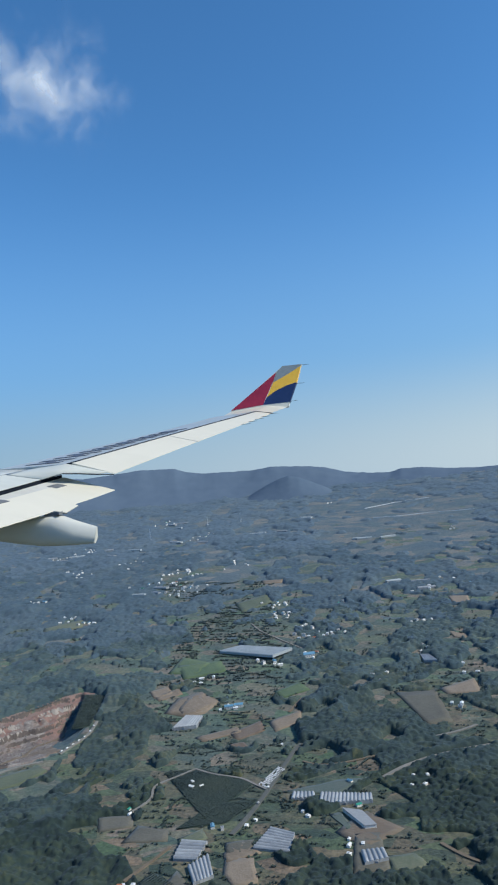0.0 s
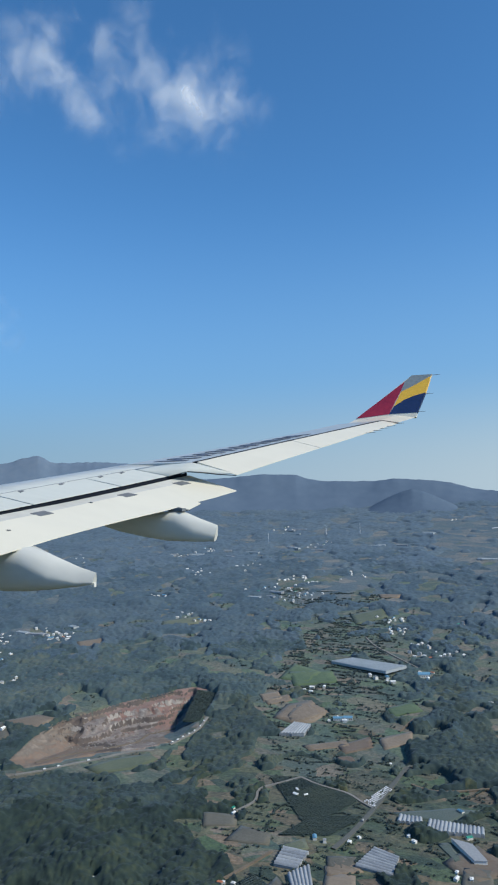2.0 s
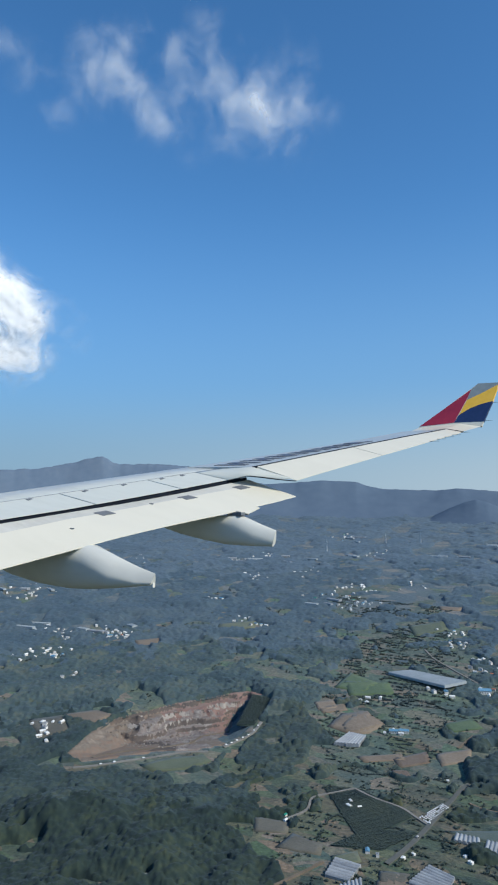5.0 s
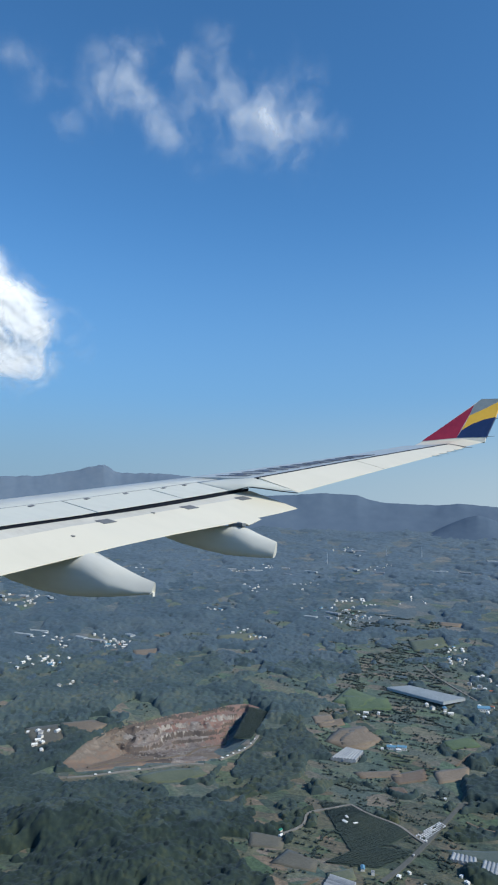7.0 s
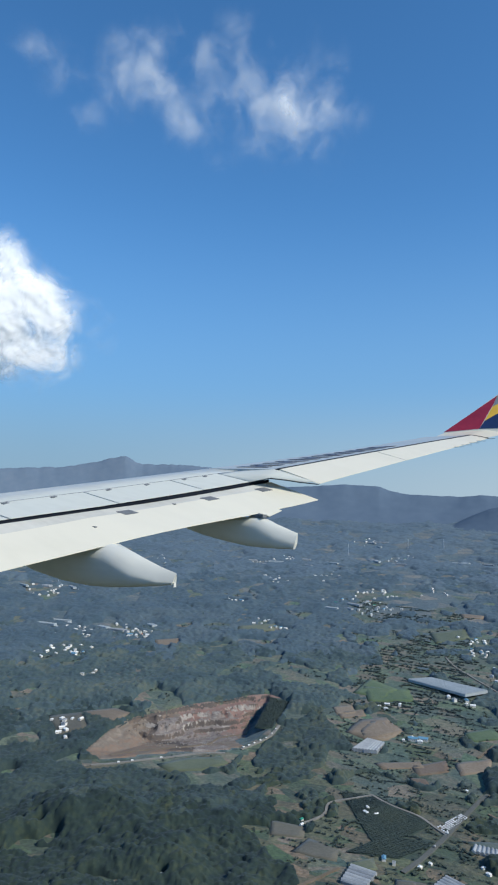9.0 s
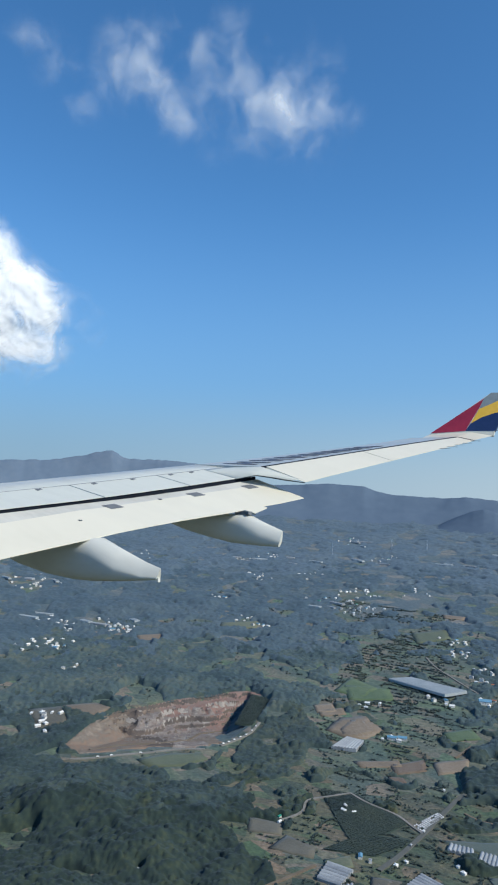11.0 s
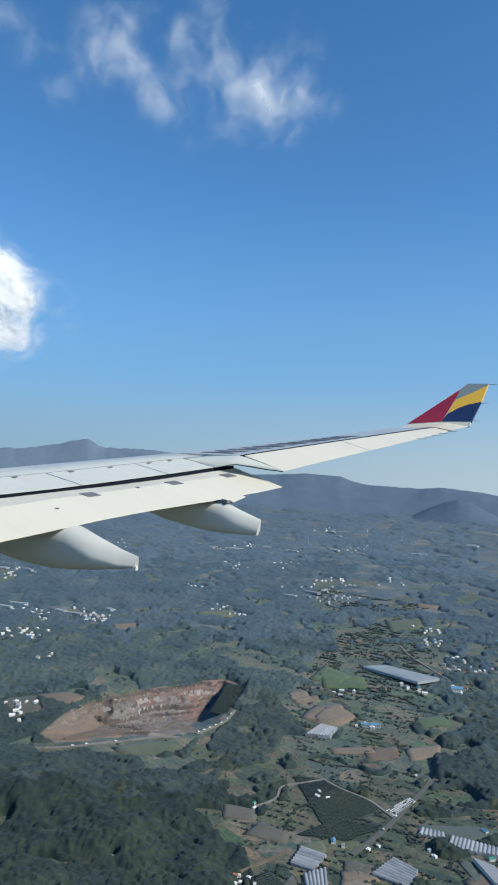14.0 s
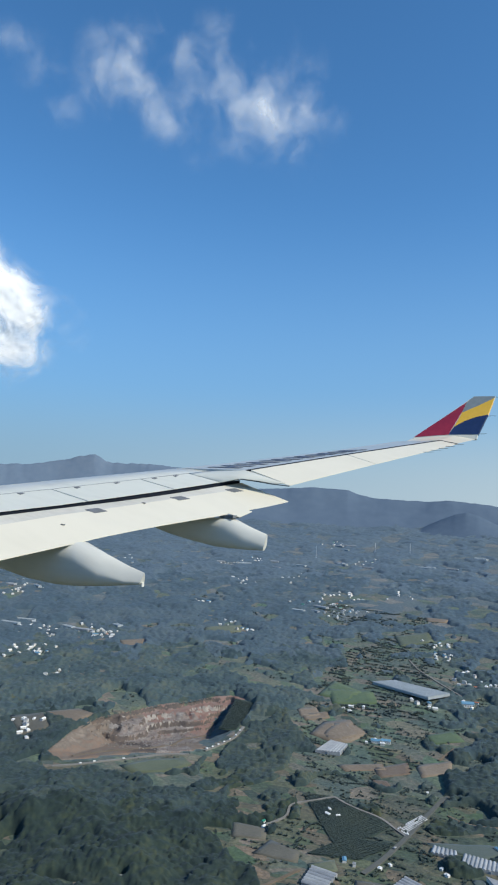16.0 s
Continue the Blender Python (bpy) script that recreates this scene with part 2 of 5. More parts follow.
FIELD = {
    "tan": [(0.145, 0.116, 0.084), (0.185, 0.146, 0.105), (0.225, 0.182, 0.135)],
    "brown": [(0.080, 0.075, 0.060), (0.105, 0.099, 0.078), (0.128, 0.120, 0.094)],
    "soil": [(0.100, 0.076, 0.058), (0.140, 0.105, 0.078), (0.150, 0.126, 0.096)],
    "olive": [(0.088, 0.104, 0.068), (0.108, 0.124, 0.080), (0.135, 0.142, 0.096)],
    "green": [(0.068, 0.100, 0.054), (0.086, 0.122, 0.064), (0.104, 0.138, 0.074)],
    "dull": [(0.068, 0.090, 0.080), (0.083, 0.106, 0.092), (0.098, 0.116, 0.102)],
    "dark": [(0.032, 0.048, 0.042), (0.040, 0.057, 0.047), (0.050, 0.066, 0.050)],
}
for key, cols in FIELD.items():
    M[key] = material("field_" + key, cols, 40, 10, 0.95, bump=0.4, bump_size=2.5, objects=0.16, island=0.16, spec=0.1, sheen=0.1)
M["quarry"] = material("quarry", [(0.205, 0.142, 0.104), (0.205, 0.153, 0.119), (0.175, 0.150, 0.124), (0.255, 0.210, 0.170)], 60, 7, 0.95, bump=0.45, bump_size=7, spec=0.1)
M["red_earth"] = material("red_earth", [(0.185, 0.118, 0.102), (0.225, 0.148, 0.126), (0.210, 0.172, 0.152)], 40, 7, 0.95, bump=0.45, bump_size=5, spec=0.1)
M["dark_earth"] = material("dark_earth", [(0.075, 0.068, 0.066), (0.11, 0.092, 0.082), (0.15, 0.115, 0.09)], 30, 7, 0.95, bump=0.5, bump_size=4, spec=0.1)
M["rubble"] = material("rubble", [(0.145, 0.118, 0.108), (0.195, 0.162, 0.146), (0.220, 0.196, 0.178), (0.36, 0.325, 0.29)], 22, 7, 0.95, bump=0.6, bump_size=4, spec=0.1)
M["rock"] = material("rock", [(0.15, 0.13, 0.115), (0.21, 0.19, 0.165), (0.30, 0.27, 0.24)], 20, 8, 0.9, bump=0.6, bump_size=2, island=0.3)
M["concrete"] = material("concrete", [(0.154, 0.147, 0.134), (0.198, 0.192, 0.173), (0.243, 0.230, 0.211)], 25, 10, 0.9)
M["asphalt"] = material("asphalt", [(0.085, 0.09, 0.085), (0.115, 0.12, 0.11)], 20, 10, 0.9)
M["dirt"] = material("dirt", [(0.122, 0.096, 0.068), (0.173, 0.141, 0.106)], 25, 10, 0.95)
M["plastic"] = material("plastic", [(0.55, 0.57, 0.60), (0.75, 0.76, 0.78)], 30, 10, 0.5)
M["glass"] = material("greenhouse_film", [(0.216, 0.23, 0.245), (0.288, 0.302, 0.317), (0.36, 0.374, 0.382)], 12, 8, 0.35, objects=0.2)
M["white"] = material("white_film", [(0.30, 0.335, 0.35), (0.38, 0.415, 0.43)], 30, 8, 0.6, objects=0.1)
M["wall"] = material("house_wall", [(0.58, 0.56, 0.52), (0.72, 0.70, 0.66)], 4, 8, 0.85, objects=0.3)
M["window"] = material("house_window", [(0.03, 0.04, 0.05), (0.06, 0.07, 0.08)], 2, 8, 0.2)
ROOFS = {
    "white": [(0.66, 0.66, 0.64), (0.82, 0.82, 0.80)],
    "blue": [(0.10, 0.22, 0.33), (0.14, 0.28, 0.40)],
    "orange": [(0.36, 0.13, 0.07), (0.46, 0.19, 0.10)],
    "grey": [(0.26, 0.27, 0.28), (0.36, 0.37, 0.38)],
    "green": [(0.03, 0.20, 0.14), (0.05, 0.27, 0.19)],
}
for key, cols in ROOFS.items():
    M["roof_" + key] = material("roof_" + key, cols, 5, 8, 0.55, objects=0.2)

# vapour: scatters light to both sides, and lets through what its thickness leaves
cm = bpy.data.materials.new("cloud")
cm.use_nodes = True
cn = cm.node_tree
cn.nodes.clear()
co = cn.nodes.new("ShaderNodeOutputMaterial")
cd, ct, cx = cn.nodes.new("ShaderNodeBsdfDiffuse"), cn.nodes.new("ShaderNodeBsdfTranslucent"), cn.nodes.new("ShaderNodeMixShader")
for node in (cd, ct):
    node.inputs[0].default_value = (0.97, 0.97, 0.97, 1)
cx.inputs[0].default_value = 0.5
cclear, cmix, cthick = cn.nodes.new("ShaderNodeBsdfTransparent"), cn.nodes.new("ShaderNodeMixShader"), cn.nodes.new("ShaderNodeAttribute")
cthick.attribute_name = "thickness"
cn.links.new(cd.outputs[0], cx.inputs[1])
cn.links.new(ct.outputs[0], cx.inputs[2])
cn.links.new(cthick.outputs["Fac"], cmix.inputs[0])
cn.links.new(cclear.outputs[0], cmix.inputs[1])
cn.links.new(cx.outputs[0], cmix.inputs[2])
cn.links.new(cmix.outputs[0], co.inputs[0])
M["cloud"] = cm

# ---------------------------------------------------------------- helpers


def finish(name, bm, mat, smooth=False):
    bmesh.ops.recalc_face_normals(bm, faces=bm.faces)
    me = bpy.data.meshes.new(name)
    bm.to_mesh(me)
    bm.free()
    for m in (mat if isinstance(mat, (list, tuple)) else [mat]):
        me.materials.append(m)
    if smooth:
        me.polygons.foreach_set("use_smooth", [True] * len(me.polygons))
    return me


def part(name, bm, mat, parent, label="", smooth=False):
    ob = new(name, finish(name, bm, mat, smooth))
    ob.parent = parent
    if label:
        tagged(ob, label)
    return ob


def mesh_np(name, verts, faces, mat, smooth=False):
    """A mesh from an array of points and an array of triangles or quads."""
    me = bpy.data.meshes.new(name)
    k = faces.shape[1]
    me.vertices.add(len(verts))
    me.vertices.foreach_set("co", np.ascontiguousarray(verts, np.float32).ravel())
    me.loops.add(faces.size)
    me.loops.foreach_set("vertex_index", np.ascontiguousarray(faces, np.int32).ravel())
    me.polygons.add(len(faces))
    me.polygons.foreach_set("loop_start", np.arange(0, faces.size, k, dtype=np.int32))
    me.polygons.foreach_set("use_smooth", np.full(len(faces), smooth))
    me.update(calc_edges=True)
    me.materials.append(mat)
    return me


def loft(rows, closed=False, caps=True):
    """A skin over rows of points; closed: each row is a ring."""
    bm = bmesh.new()
    vs = [[bm.verts.new(p) for p in row] for row in rows]
    n = len(rows[0])
    for a, b in zip(vs, vs[1:]):
        for i in range(n if closed else n - 1):
            j = (i + 1) % n
            bm.faces.new((a[i], a[j], b[j], b[i]))
    if closed and caps:
        bm.faces.new(vs[0])
        bm.faces.new(vs[-1])
    return bm


def slab(points, normal, thick):
    """A flat outline given a thickness, half to each side."""
    n = Vector(normal).normalized() * thick / 2
    bm = bmesh.new()
    a = [bm.verts.new(Vector(p) - n) for p in points]
    b = [bm.verts.new(Vector(p) + n) for p in points]
    bm.faces.new(a)
    bm.faces.new(b)
    for i in range(len(a)):
        j = (i + 1) % len(a)
        bm.faces.new((a[i], a[j], b[j], b[i]))
    return bm


def box(bm, x0, x1, y0, y1, z0, z1):
    v = [bm.verts.new((x, y, z)) for x in (x0, x1) for y in (y0, y1) for z in (z0, z1)]
    for f in ((0, 1, 3, 2), (4, 6, 7, 5), (0, 4, 5, 1), (2, 3, 7, 6), (0, 2, 6, 4), (1, 5, 7, 3)):
        bm.faces.new([v[i] for i in f])


def rise(r):
    return 385 * np.clip((r - 1200) / 3500, 0, 1.0) ** 1.35


def land(x, y):
    """The height of the land."""
    return rise(np.hypot(x, y)) + 2.2 * np.sin(x / 170 + 1) * np.cos(y / 210) + 1.3 * np.sin((x + y) / 83)


def inside(poly, x, y):
    """Which of the points lie in the polygon."""
    hit = np.zeros(len(x), bool)
    for (x0, y0), (x1, y1) in zip(poly, poly[1:] + poly[:1]):
        if y0 != y1:
            cross = ((y0 > y) != (y1 > y)) & (x < (x1 - x0) * (y - y0) / (y1 - y0) + x0)
            hit ^= cross
    return hit


class Wave:
    """Fractal noise over the plain, of mean 0 and spread 1, on a net that is read between its knots."""

    def __init__(self, scale, seed, octaves=4, step=None):
        self.step = step or scale / 9
        self.x0, self.y0 = -4700.0, -60.0
        nx, ny = int(6200 / self.step) + 3, int(5200 / self.step) + 3
        g = np.array([[noise.fractal(Vector(((self.x0 + i * self.step) / scale, (self.y0 + j * self.step) / scale, seed)), 0.9, 2.0, octaves) for j in range(ny)] for i in range(nx)])
        self.g = (g - g.mean()) / g.std()

    def __call__(self, x, y):
        u = np.clip((np.asarray(x, float) - self.x0) / self.step, 0, self.g.shape[0] - 1.001)
        v = np.clip((np.asarray(y, float) - self.y0) / self.step, 0, self.g.shape[1] - 1.001)
        i, j = u.astype(int), v.astype(int)
        a, b = u - i, v - j
        g = self.g
        return (g[i, j] * (1 - a) + g[i + 1, j] * a) * (1 - b) + (g[i, j + 1] * (1 - a) + g[i + 1, j + 1] * a) * b


CLEARINGS = Wave(150, 9.0, 5, 16)
GLADES = Wave(52, 13.0, 4, 9)
GULLIES = Wave(190, 4.0, 4, 22)
SOLID = []                        # outlines of buildings and roads, which no hedge crosses
CLEAR = []                        # outlines that carry no trees
rng = np.random.default_rng(7)

# ---------------------------------------------------------------- quarry outline and ground
PIT = [(-972, 965), (-984, 1006), (-1000, 1061), (-1008, 1131), (-979, 1204), (-956, 1273), (-906, 1354), (-882, 1393), (-850, 1425), (-808, 1419), (-772, 1338), (-749, 1272), (-742, 1201), (-745, 1152), (-774, 1109), (-815, 1076), (-857, 1028), (-888, 987), (-914, 957), (-939, 954)]


def side_distance(x, y, first, last):
    """The distance from the run of the pit's edge between two of its corners."""
    d = np.full(len(x), 1e9)
    n = len(PIT)
    for k in range(first, last):
        (x0, y0), (x1, y1) = PIT[k % n], PIT[(k + 1) % n]
        ex, ey = x1 - x0, y1 - y0
        s = np.clip(((x - x0) * ex + (y - y0) * ey) / (ex * ex + ey * ey), 0, 1)
        d = np.minimum(d, np.hypot(x - x0 - s * ex, y - y0 - s * ey))
    return d


def pit_depth(x, y):
    """How deep the quarry is cut: benches that step down from its edge."""
    return np.where(inside(PIT, x, y), side_distance(x, y, 0, len(PIT)), 0)


az_in = np.radians(np.arange(-62, 16.01, 0.22))
az_out = np.radians(np.arange(16, 298.01, 6.0))[1:-1]
azs = np.concatenate([az_in, az_out])
rs = np.concatenate([[0.5], np.linspace(120, 560, 8), np.geomspace(600, 4850, 260), [4950]])
R, A = np.meshgrid(rs, azs, indexing="ij")
gx, gy = R * np.sin(A), R * np.cos(A)
gz = land(gx.ravel(), gy.ravel())
deep = pit_depth(gx.ravel(), gy.ravel())
gz = gz - np.where(deep > 2, np.minimum(deep * 1.2, 50) + 6, 0)
gv = np.stack([gx.ravel(), gy.ravel(), gz], -1)
nr, na = R.shape
ii, jj = np.meshgrid(np.arange(nr - 1), np.arange(na), indexing="ij")
k = (jj + 1) % na
gf = np.stack([ii * na + jj, ii * na + k, (ii + 1) * na + k, (ii + 1) * na + jj], -1).reshape(-1, 4)
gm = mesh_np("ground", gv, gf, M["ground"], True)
gm.materials.append(M["ground_mid_haze"])
gm.materials.append(M["ground_far_haze"])
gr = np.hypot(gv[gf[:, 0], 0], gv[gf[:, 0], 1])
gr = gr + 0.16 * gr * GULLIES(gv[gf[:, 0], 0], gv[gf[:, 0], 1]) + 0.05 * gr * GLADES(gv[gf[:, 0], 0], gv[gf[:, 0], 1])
# farther ground takes the colours that have haze painted in
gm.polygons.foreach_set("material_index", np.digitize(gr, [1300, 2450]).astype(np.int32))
ground = new("ground", gm)
tagged(ground, "broad plain of scrub, grass and bare earth rising to far hills", "ground", kind="structure")

# ---------------------------------------------------------------- far hills
def ridge(name, label, r0, r1, crest, mat, rough, cat):
    """A range of hills: crest gives azimuth and elevation of its skyline."""
    ca = np.array([c[0] for c in crest], float)
    ce = np.array([c[1] for c in crest], float)
    a = np.arange(ca[0], ca[-1] + 0.01, 0.15)
    e0 = np.interp(a, ca, ce)
    e = e0 + rough * 0.005 * np.array([noise.fractal(Vector((q * 1.3, 7, rough)), 0.8, 2, 5) for q in a])
    rows = []
    steps = 14
    for s in range(steps + 1):
        f = s / steps
        rr = r0 + (r1 - r0) * f
        x, y = rr * np.sin(np.radians(a)), rr * np.cos(np.radians(a))
        top = EYE + r1 * np.tan(np.radians(e0))
        base = land(x, y) - 12
        z = base + (top - land(r1 * np.sin(np.radians(a)), r1 * np.cos(np.radians(a))) + 12) * (f ** 1.4) + r1 * (np.tan(np.radians(e)) - np.tan(np.radians(e0))) * f ** 9
        if s < steps:
            z = z + rough * f * np.array([noise.fractal(Vector((px / 160, py / 160, 3)), 1, 2, 4) for px, py in zip(x, y)])
        rows.append(np.stack([x, y, np.minimum(z, EYE + rr * np.tan(np.radians(e)))], -1))
    x, y = (r1 + 50) * np.sin(np.radians(a)), (r1 + 50) * np.cos(np.radians(a))
    rows.append(np.stack([x, y, rows[-1][:, 2] + 1.0], -1))
    x, y = (r1 + 120) * np.sin(np.radians(a)), (r1 + 120) * np.cos(np.radians(a))
    rows.append(np.stack([x, y, land(x, y) - 30], -1))
    v = np.concatenate(rows)
    n = len(a)
    i, j = np.meshgrid(np.arange(len(rows) - 1), np.arange(n - 1), indexing="ij")
    f = np.stack([i * n + j, i * n + j + 1, (i + 1) * n + j + 1, (i + 1) * n + j], -1).reshape(-1, 4)
    ob = new(name, mesh_np(name, v, f, mat, True))
    return tagged(ob, label, cat, kind="structure")


ridge("backdrop_mountain", "volcanic mountain with a blunt rocky summit, haze painted blue", 4550, 4860, [(-66, 0.2), (-58, 1.1), (-54, 1.8), (-51, 2.05), (-49.3, 2.15), (-47.6, 2.2), (-45.7, 2.59), (-44.7, 2.79), (-43.8, 3.06), (-43.1, 3.2), (-42.7, 3.22), (-42.3, 3.0), (-41.9, 2.65), (-40.4, 2.62), (-38.4, 2.64), (-36.1, 2.48), (-34.2, 2.1), (-32, 1.4), (-29, 0.9), (-26, 0.4), (-20, -0.6)], M["mountain"], 16, "mountain")
ridge("backdrop_hills", "long low wooded ridge on the skyline, haze painted blue", 4350, 4760, [(-40, -0.3), (-34, 0.5), (-30, 0.95), (-27, 1.1), (-26, 1.18), (-24.9, 1.28), (-24, 1.22), (-22.1, 1.15), (-21.2, 0.8), (-19.8, 0.53), (-17.6, 0.46), (-15.8, 0.42), (-14, 0.56), (-13.2, 0.5), (-11, 0.3), (-9.8, 0.1), (-8.2, -0.4), (-6.4, -0.68), (-4.6, -0.8), (-3.7, -0.58), (-1.9, -0.64), (-0.2, -0.88), (2.3, -1.05), (8, -1.0), (16, -1.1)], M["hill"], 8, "hills")
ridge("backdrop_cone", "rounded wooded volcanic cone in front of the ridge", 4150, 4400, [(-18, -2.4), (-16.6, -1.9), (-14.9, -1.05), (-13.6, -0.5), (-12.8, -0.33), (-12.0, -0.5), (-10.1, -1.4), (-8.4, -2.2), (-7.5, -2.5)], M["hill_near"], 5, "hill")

# ---------------------------------------------------------------- fields


ORCHARD, ORCHARD_IN, FARMED = [], [], []


def field(kind, *corners):
    bm = bmesh.new()
    pts = list(corners)
    CLEAR.append(pts)
    FARMED.append(pts)
    ring = []
    for (x0, y0), (x1, y1) in zip(pts, pts[1:] + pts[:1]):
        n = max(2, int(math.hypot(x1 - x0, y1 - y0) / 14))
        for i in range(n):
            f = i / n
            w = 1.6 if i else 0
            ring.append((x0 + (x1 - x0) * f + random.uniform(-w, w), y0 + (y1 - y0) * f + random.uniform(-w, w)))
    cx, cy = sum(p[0] for p in ring) / len(ring), sum(p[1] for p in ring) / len(ring)
    lower = [bm.verts.new((x, y, float(land(x, y)) - 1.0)) for x, y in ring]
    rows = []
    for s in (1.0, 0.66, 0.33):
        rows.append([bm.verts.new((cx + (x - cx) * s, cy + (y - cy) * s, float(land(cx + (x - cx) * s, cy + (y - cy) * s)) + 0.8)) for x, y in ring])
    mid = bm.verts.new((cx, cy, float(land(cx, cy)) + 0.8))
    n = len(ring)
    for a, b in ((lower, rows[0]), (rows[0], rows[1]), (rows[1], rows[2])):
        for i in range(n):
            j = (i + 1) % n
            bm.faces.new((a[i], a[j], b[j], b[i]))
    for i in range(n):
        bm.faces.new((rows[2][i], rows[2][(i + 1) % n], mid))
    if kind == "dark":
        (ax, ay), (bx, by) = pts[0], pts[1]
        d = Vector((bx - ax, by - ay)).normalized()
        xs, ys = [p[0] for p in pts], [p[1] for p in pts]
        reach = max(max(xs) - min(xs), max(ys) - min(ys))
        for u in np.arange(-reach, reach, 4.2):
            for w in np.arange(-reach, reach, 1.9):
                x, y = cx + d.x * w - d.y * u, cy + d.y * w + d.x * u
                if random.random() < 0.9:
                    ORCHARD.append((x, y))
        ORCHARD_IN.append(pts)
    words = {"tan": "pale tan dry-grass field", "brown": "ploughed grey-brown field", "soil": "bare reddish soil field", "olive": "rough olive grass meadow", "green": "fresh green crop field", "dull": "grey-green net-covered field", "dark": "dark green plot for citrus orchards and painted quarry shade"}
    ob = new("field", finish("field", bm, M[kind], True))
    return tagged(ob, words[kind] + " among the woods", "field", "fields on the plain")


field("brown", (-526, 894), (-550, 935), (-497, 945), (-481, 913))
field("brown", (-479, 869), (-476, 917), (-425, 908), (-415, 880))
field("tan", (-314, 812), (-322, 847), (-285, 851), (-266, 801), (-292, 789))
field("brown", (-382, 771), (-375, 815), (-332, 764), (-356, 753))
field("brown", (-334, 882), (-297, 893), (-291, 865), (-323, 856))
field("tan", (-611, 1330), (-614, 1411), (-572, 1455), (-516, 1394), (-556, 1320))
field("olive", (-822, 994), (-796, 1046), (-752, 1092), (-722, 1077), (-740, 1025), (-785, 985))
field("brown", (-1159, 1041), (-1115, 1093), (-1040, 1040), (-1060, 985))
field("tan", (-1120, 1096), (-1070, 1150), (-1020, 1150), (-1020, 1090))
field("tan", (-590, 1361), (-590, 1420), (-550, 1433), (-513, 1404), (-526, 1341), (-564, 1317))
field("green", (-694, 1554), (-700, 1670), (-610, 1628), (-623, 1552))
field("dull", (-293, 1031), (-211, 1084), (-170, 1092), (-202, 1033))
field("olive", (-403, 885), (-377, 915), (-361, 891), (-391, 874))
field("dark", (-418, 777), (-403, 808), (-311, 752), (-339, 709))
field("dark", (-414, 910), (-386, 979), (-315, 1005), (-348, 932))
field("dark", (-504, 1083), (-449, 1105), (-342, 1056), (-382, 939))
field("soil", (-194, 923), (-160, 986), (-105, 944), (-150, 889))
field("dark", (-532, 647), (-470, 703), (-432, 654), (-506, 607))
field("olive", (-557, 616), (-532, 647), (-484, 605), (-507, 575))
field("tan", (-506, 1227), (-440, 1285), (-423, 1264), (-482, 1211))
field("soil", (-432, 1207), (-408, 1219), (-392, 1197), (-415, 1187))
field("green", (-409, 1461), (-363, 1512), (-332, 1469), (-386, 1422))
field("tan", (-693, 1440), (-660, 1477), (-635, 1439), (-663, 1404))
field("olive", (-703, 2146), (-621, 2238), (-579, 2145), (-652, 2043))
field("tan", (-682, 2409), (-605, 2426), (-599, 2377), (-662, 2362))
field("tan", (-1349, 1602), (-1302, 1664), (-1261, 1605), (-1295, 1557))
field("olive", (-1230, 1871), (-1153, 1974), (-1114, 1901), (-1198, 1815))
field("brown", (-152, 1453), (-73, 1466), (-40, 1314), (-80, 1282))
field("tan", (-66, 1475), (5, 1529), (17, 1452), (-49, 1445))
field("tan", (-44, 1853), (4, 1817), (0, 1782), (-31, 1799))
field("tan", (-44, 2165), (16, 2158), (20, 2094), (-29, 2090))
field("brown", (-167, 921), (-135, 930), (-114, 840), (-158, 827))
field("olive", (-123, 875), (-90, 887), (-70, 860), (-107, 836))
field("dull", (-208, 968), (-194, 979), (-173, 938), (-179, 931))
# this dark plot stands in for the shaded right wall of the quarry
field("dark", (-833, 1409), (-782, 1408), (-741, 1260), (-772, 1242))
field("tan", (-329, 857), (-310, 887), (-278, 863), (-317, 837))
field("tan", (-668, 1413), (-632, 1470), (-610, 1438), (-647, 1390))
field("soil", (-446, 1255), (-401, 1317), (-382, 1272), (-423, 1222))
field("tan", (-384, 1314), (-330, 1369), (-320, 1311), (-360, 1267))
field("green", (-693, 1606), (-592, 1648), (-552, 1578), (-641, 1520))

# open farmland with scattered groves
ZONES = [
    [(-622, 1290), (-702, 1549), (-462, 1618), (-342, 1539), (-362, 1405), (-398, 1187), (-512, 1135)],
    [(-704, 1554), (-767, 1875), (-767, 2109), (-623, 2244), (-442, 1808), (-402, 1628), (-462, 1623)],
    [(-366, 699), (-528, 919), (-499, 1114), (-331, 1241), (-142, 1164), (-132, 893)],
    [(-1170, 2458), (-800, 2739), (-624, 2361), (-865, 2142)],
    [(-841, 3938), (150, 3861), (73, 2511), (-296, 2756), (-571, 3088)],
    [(-163, 1478), (33, 1639), (12, 1246), (-79, 1263)],
    [(-178, 920), (-3, 947), (-8, 849), (-163, 820)],
]

# ---------------------------------------------------------------- roads


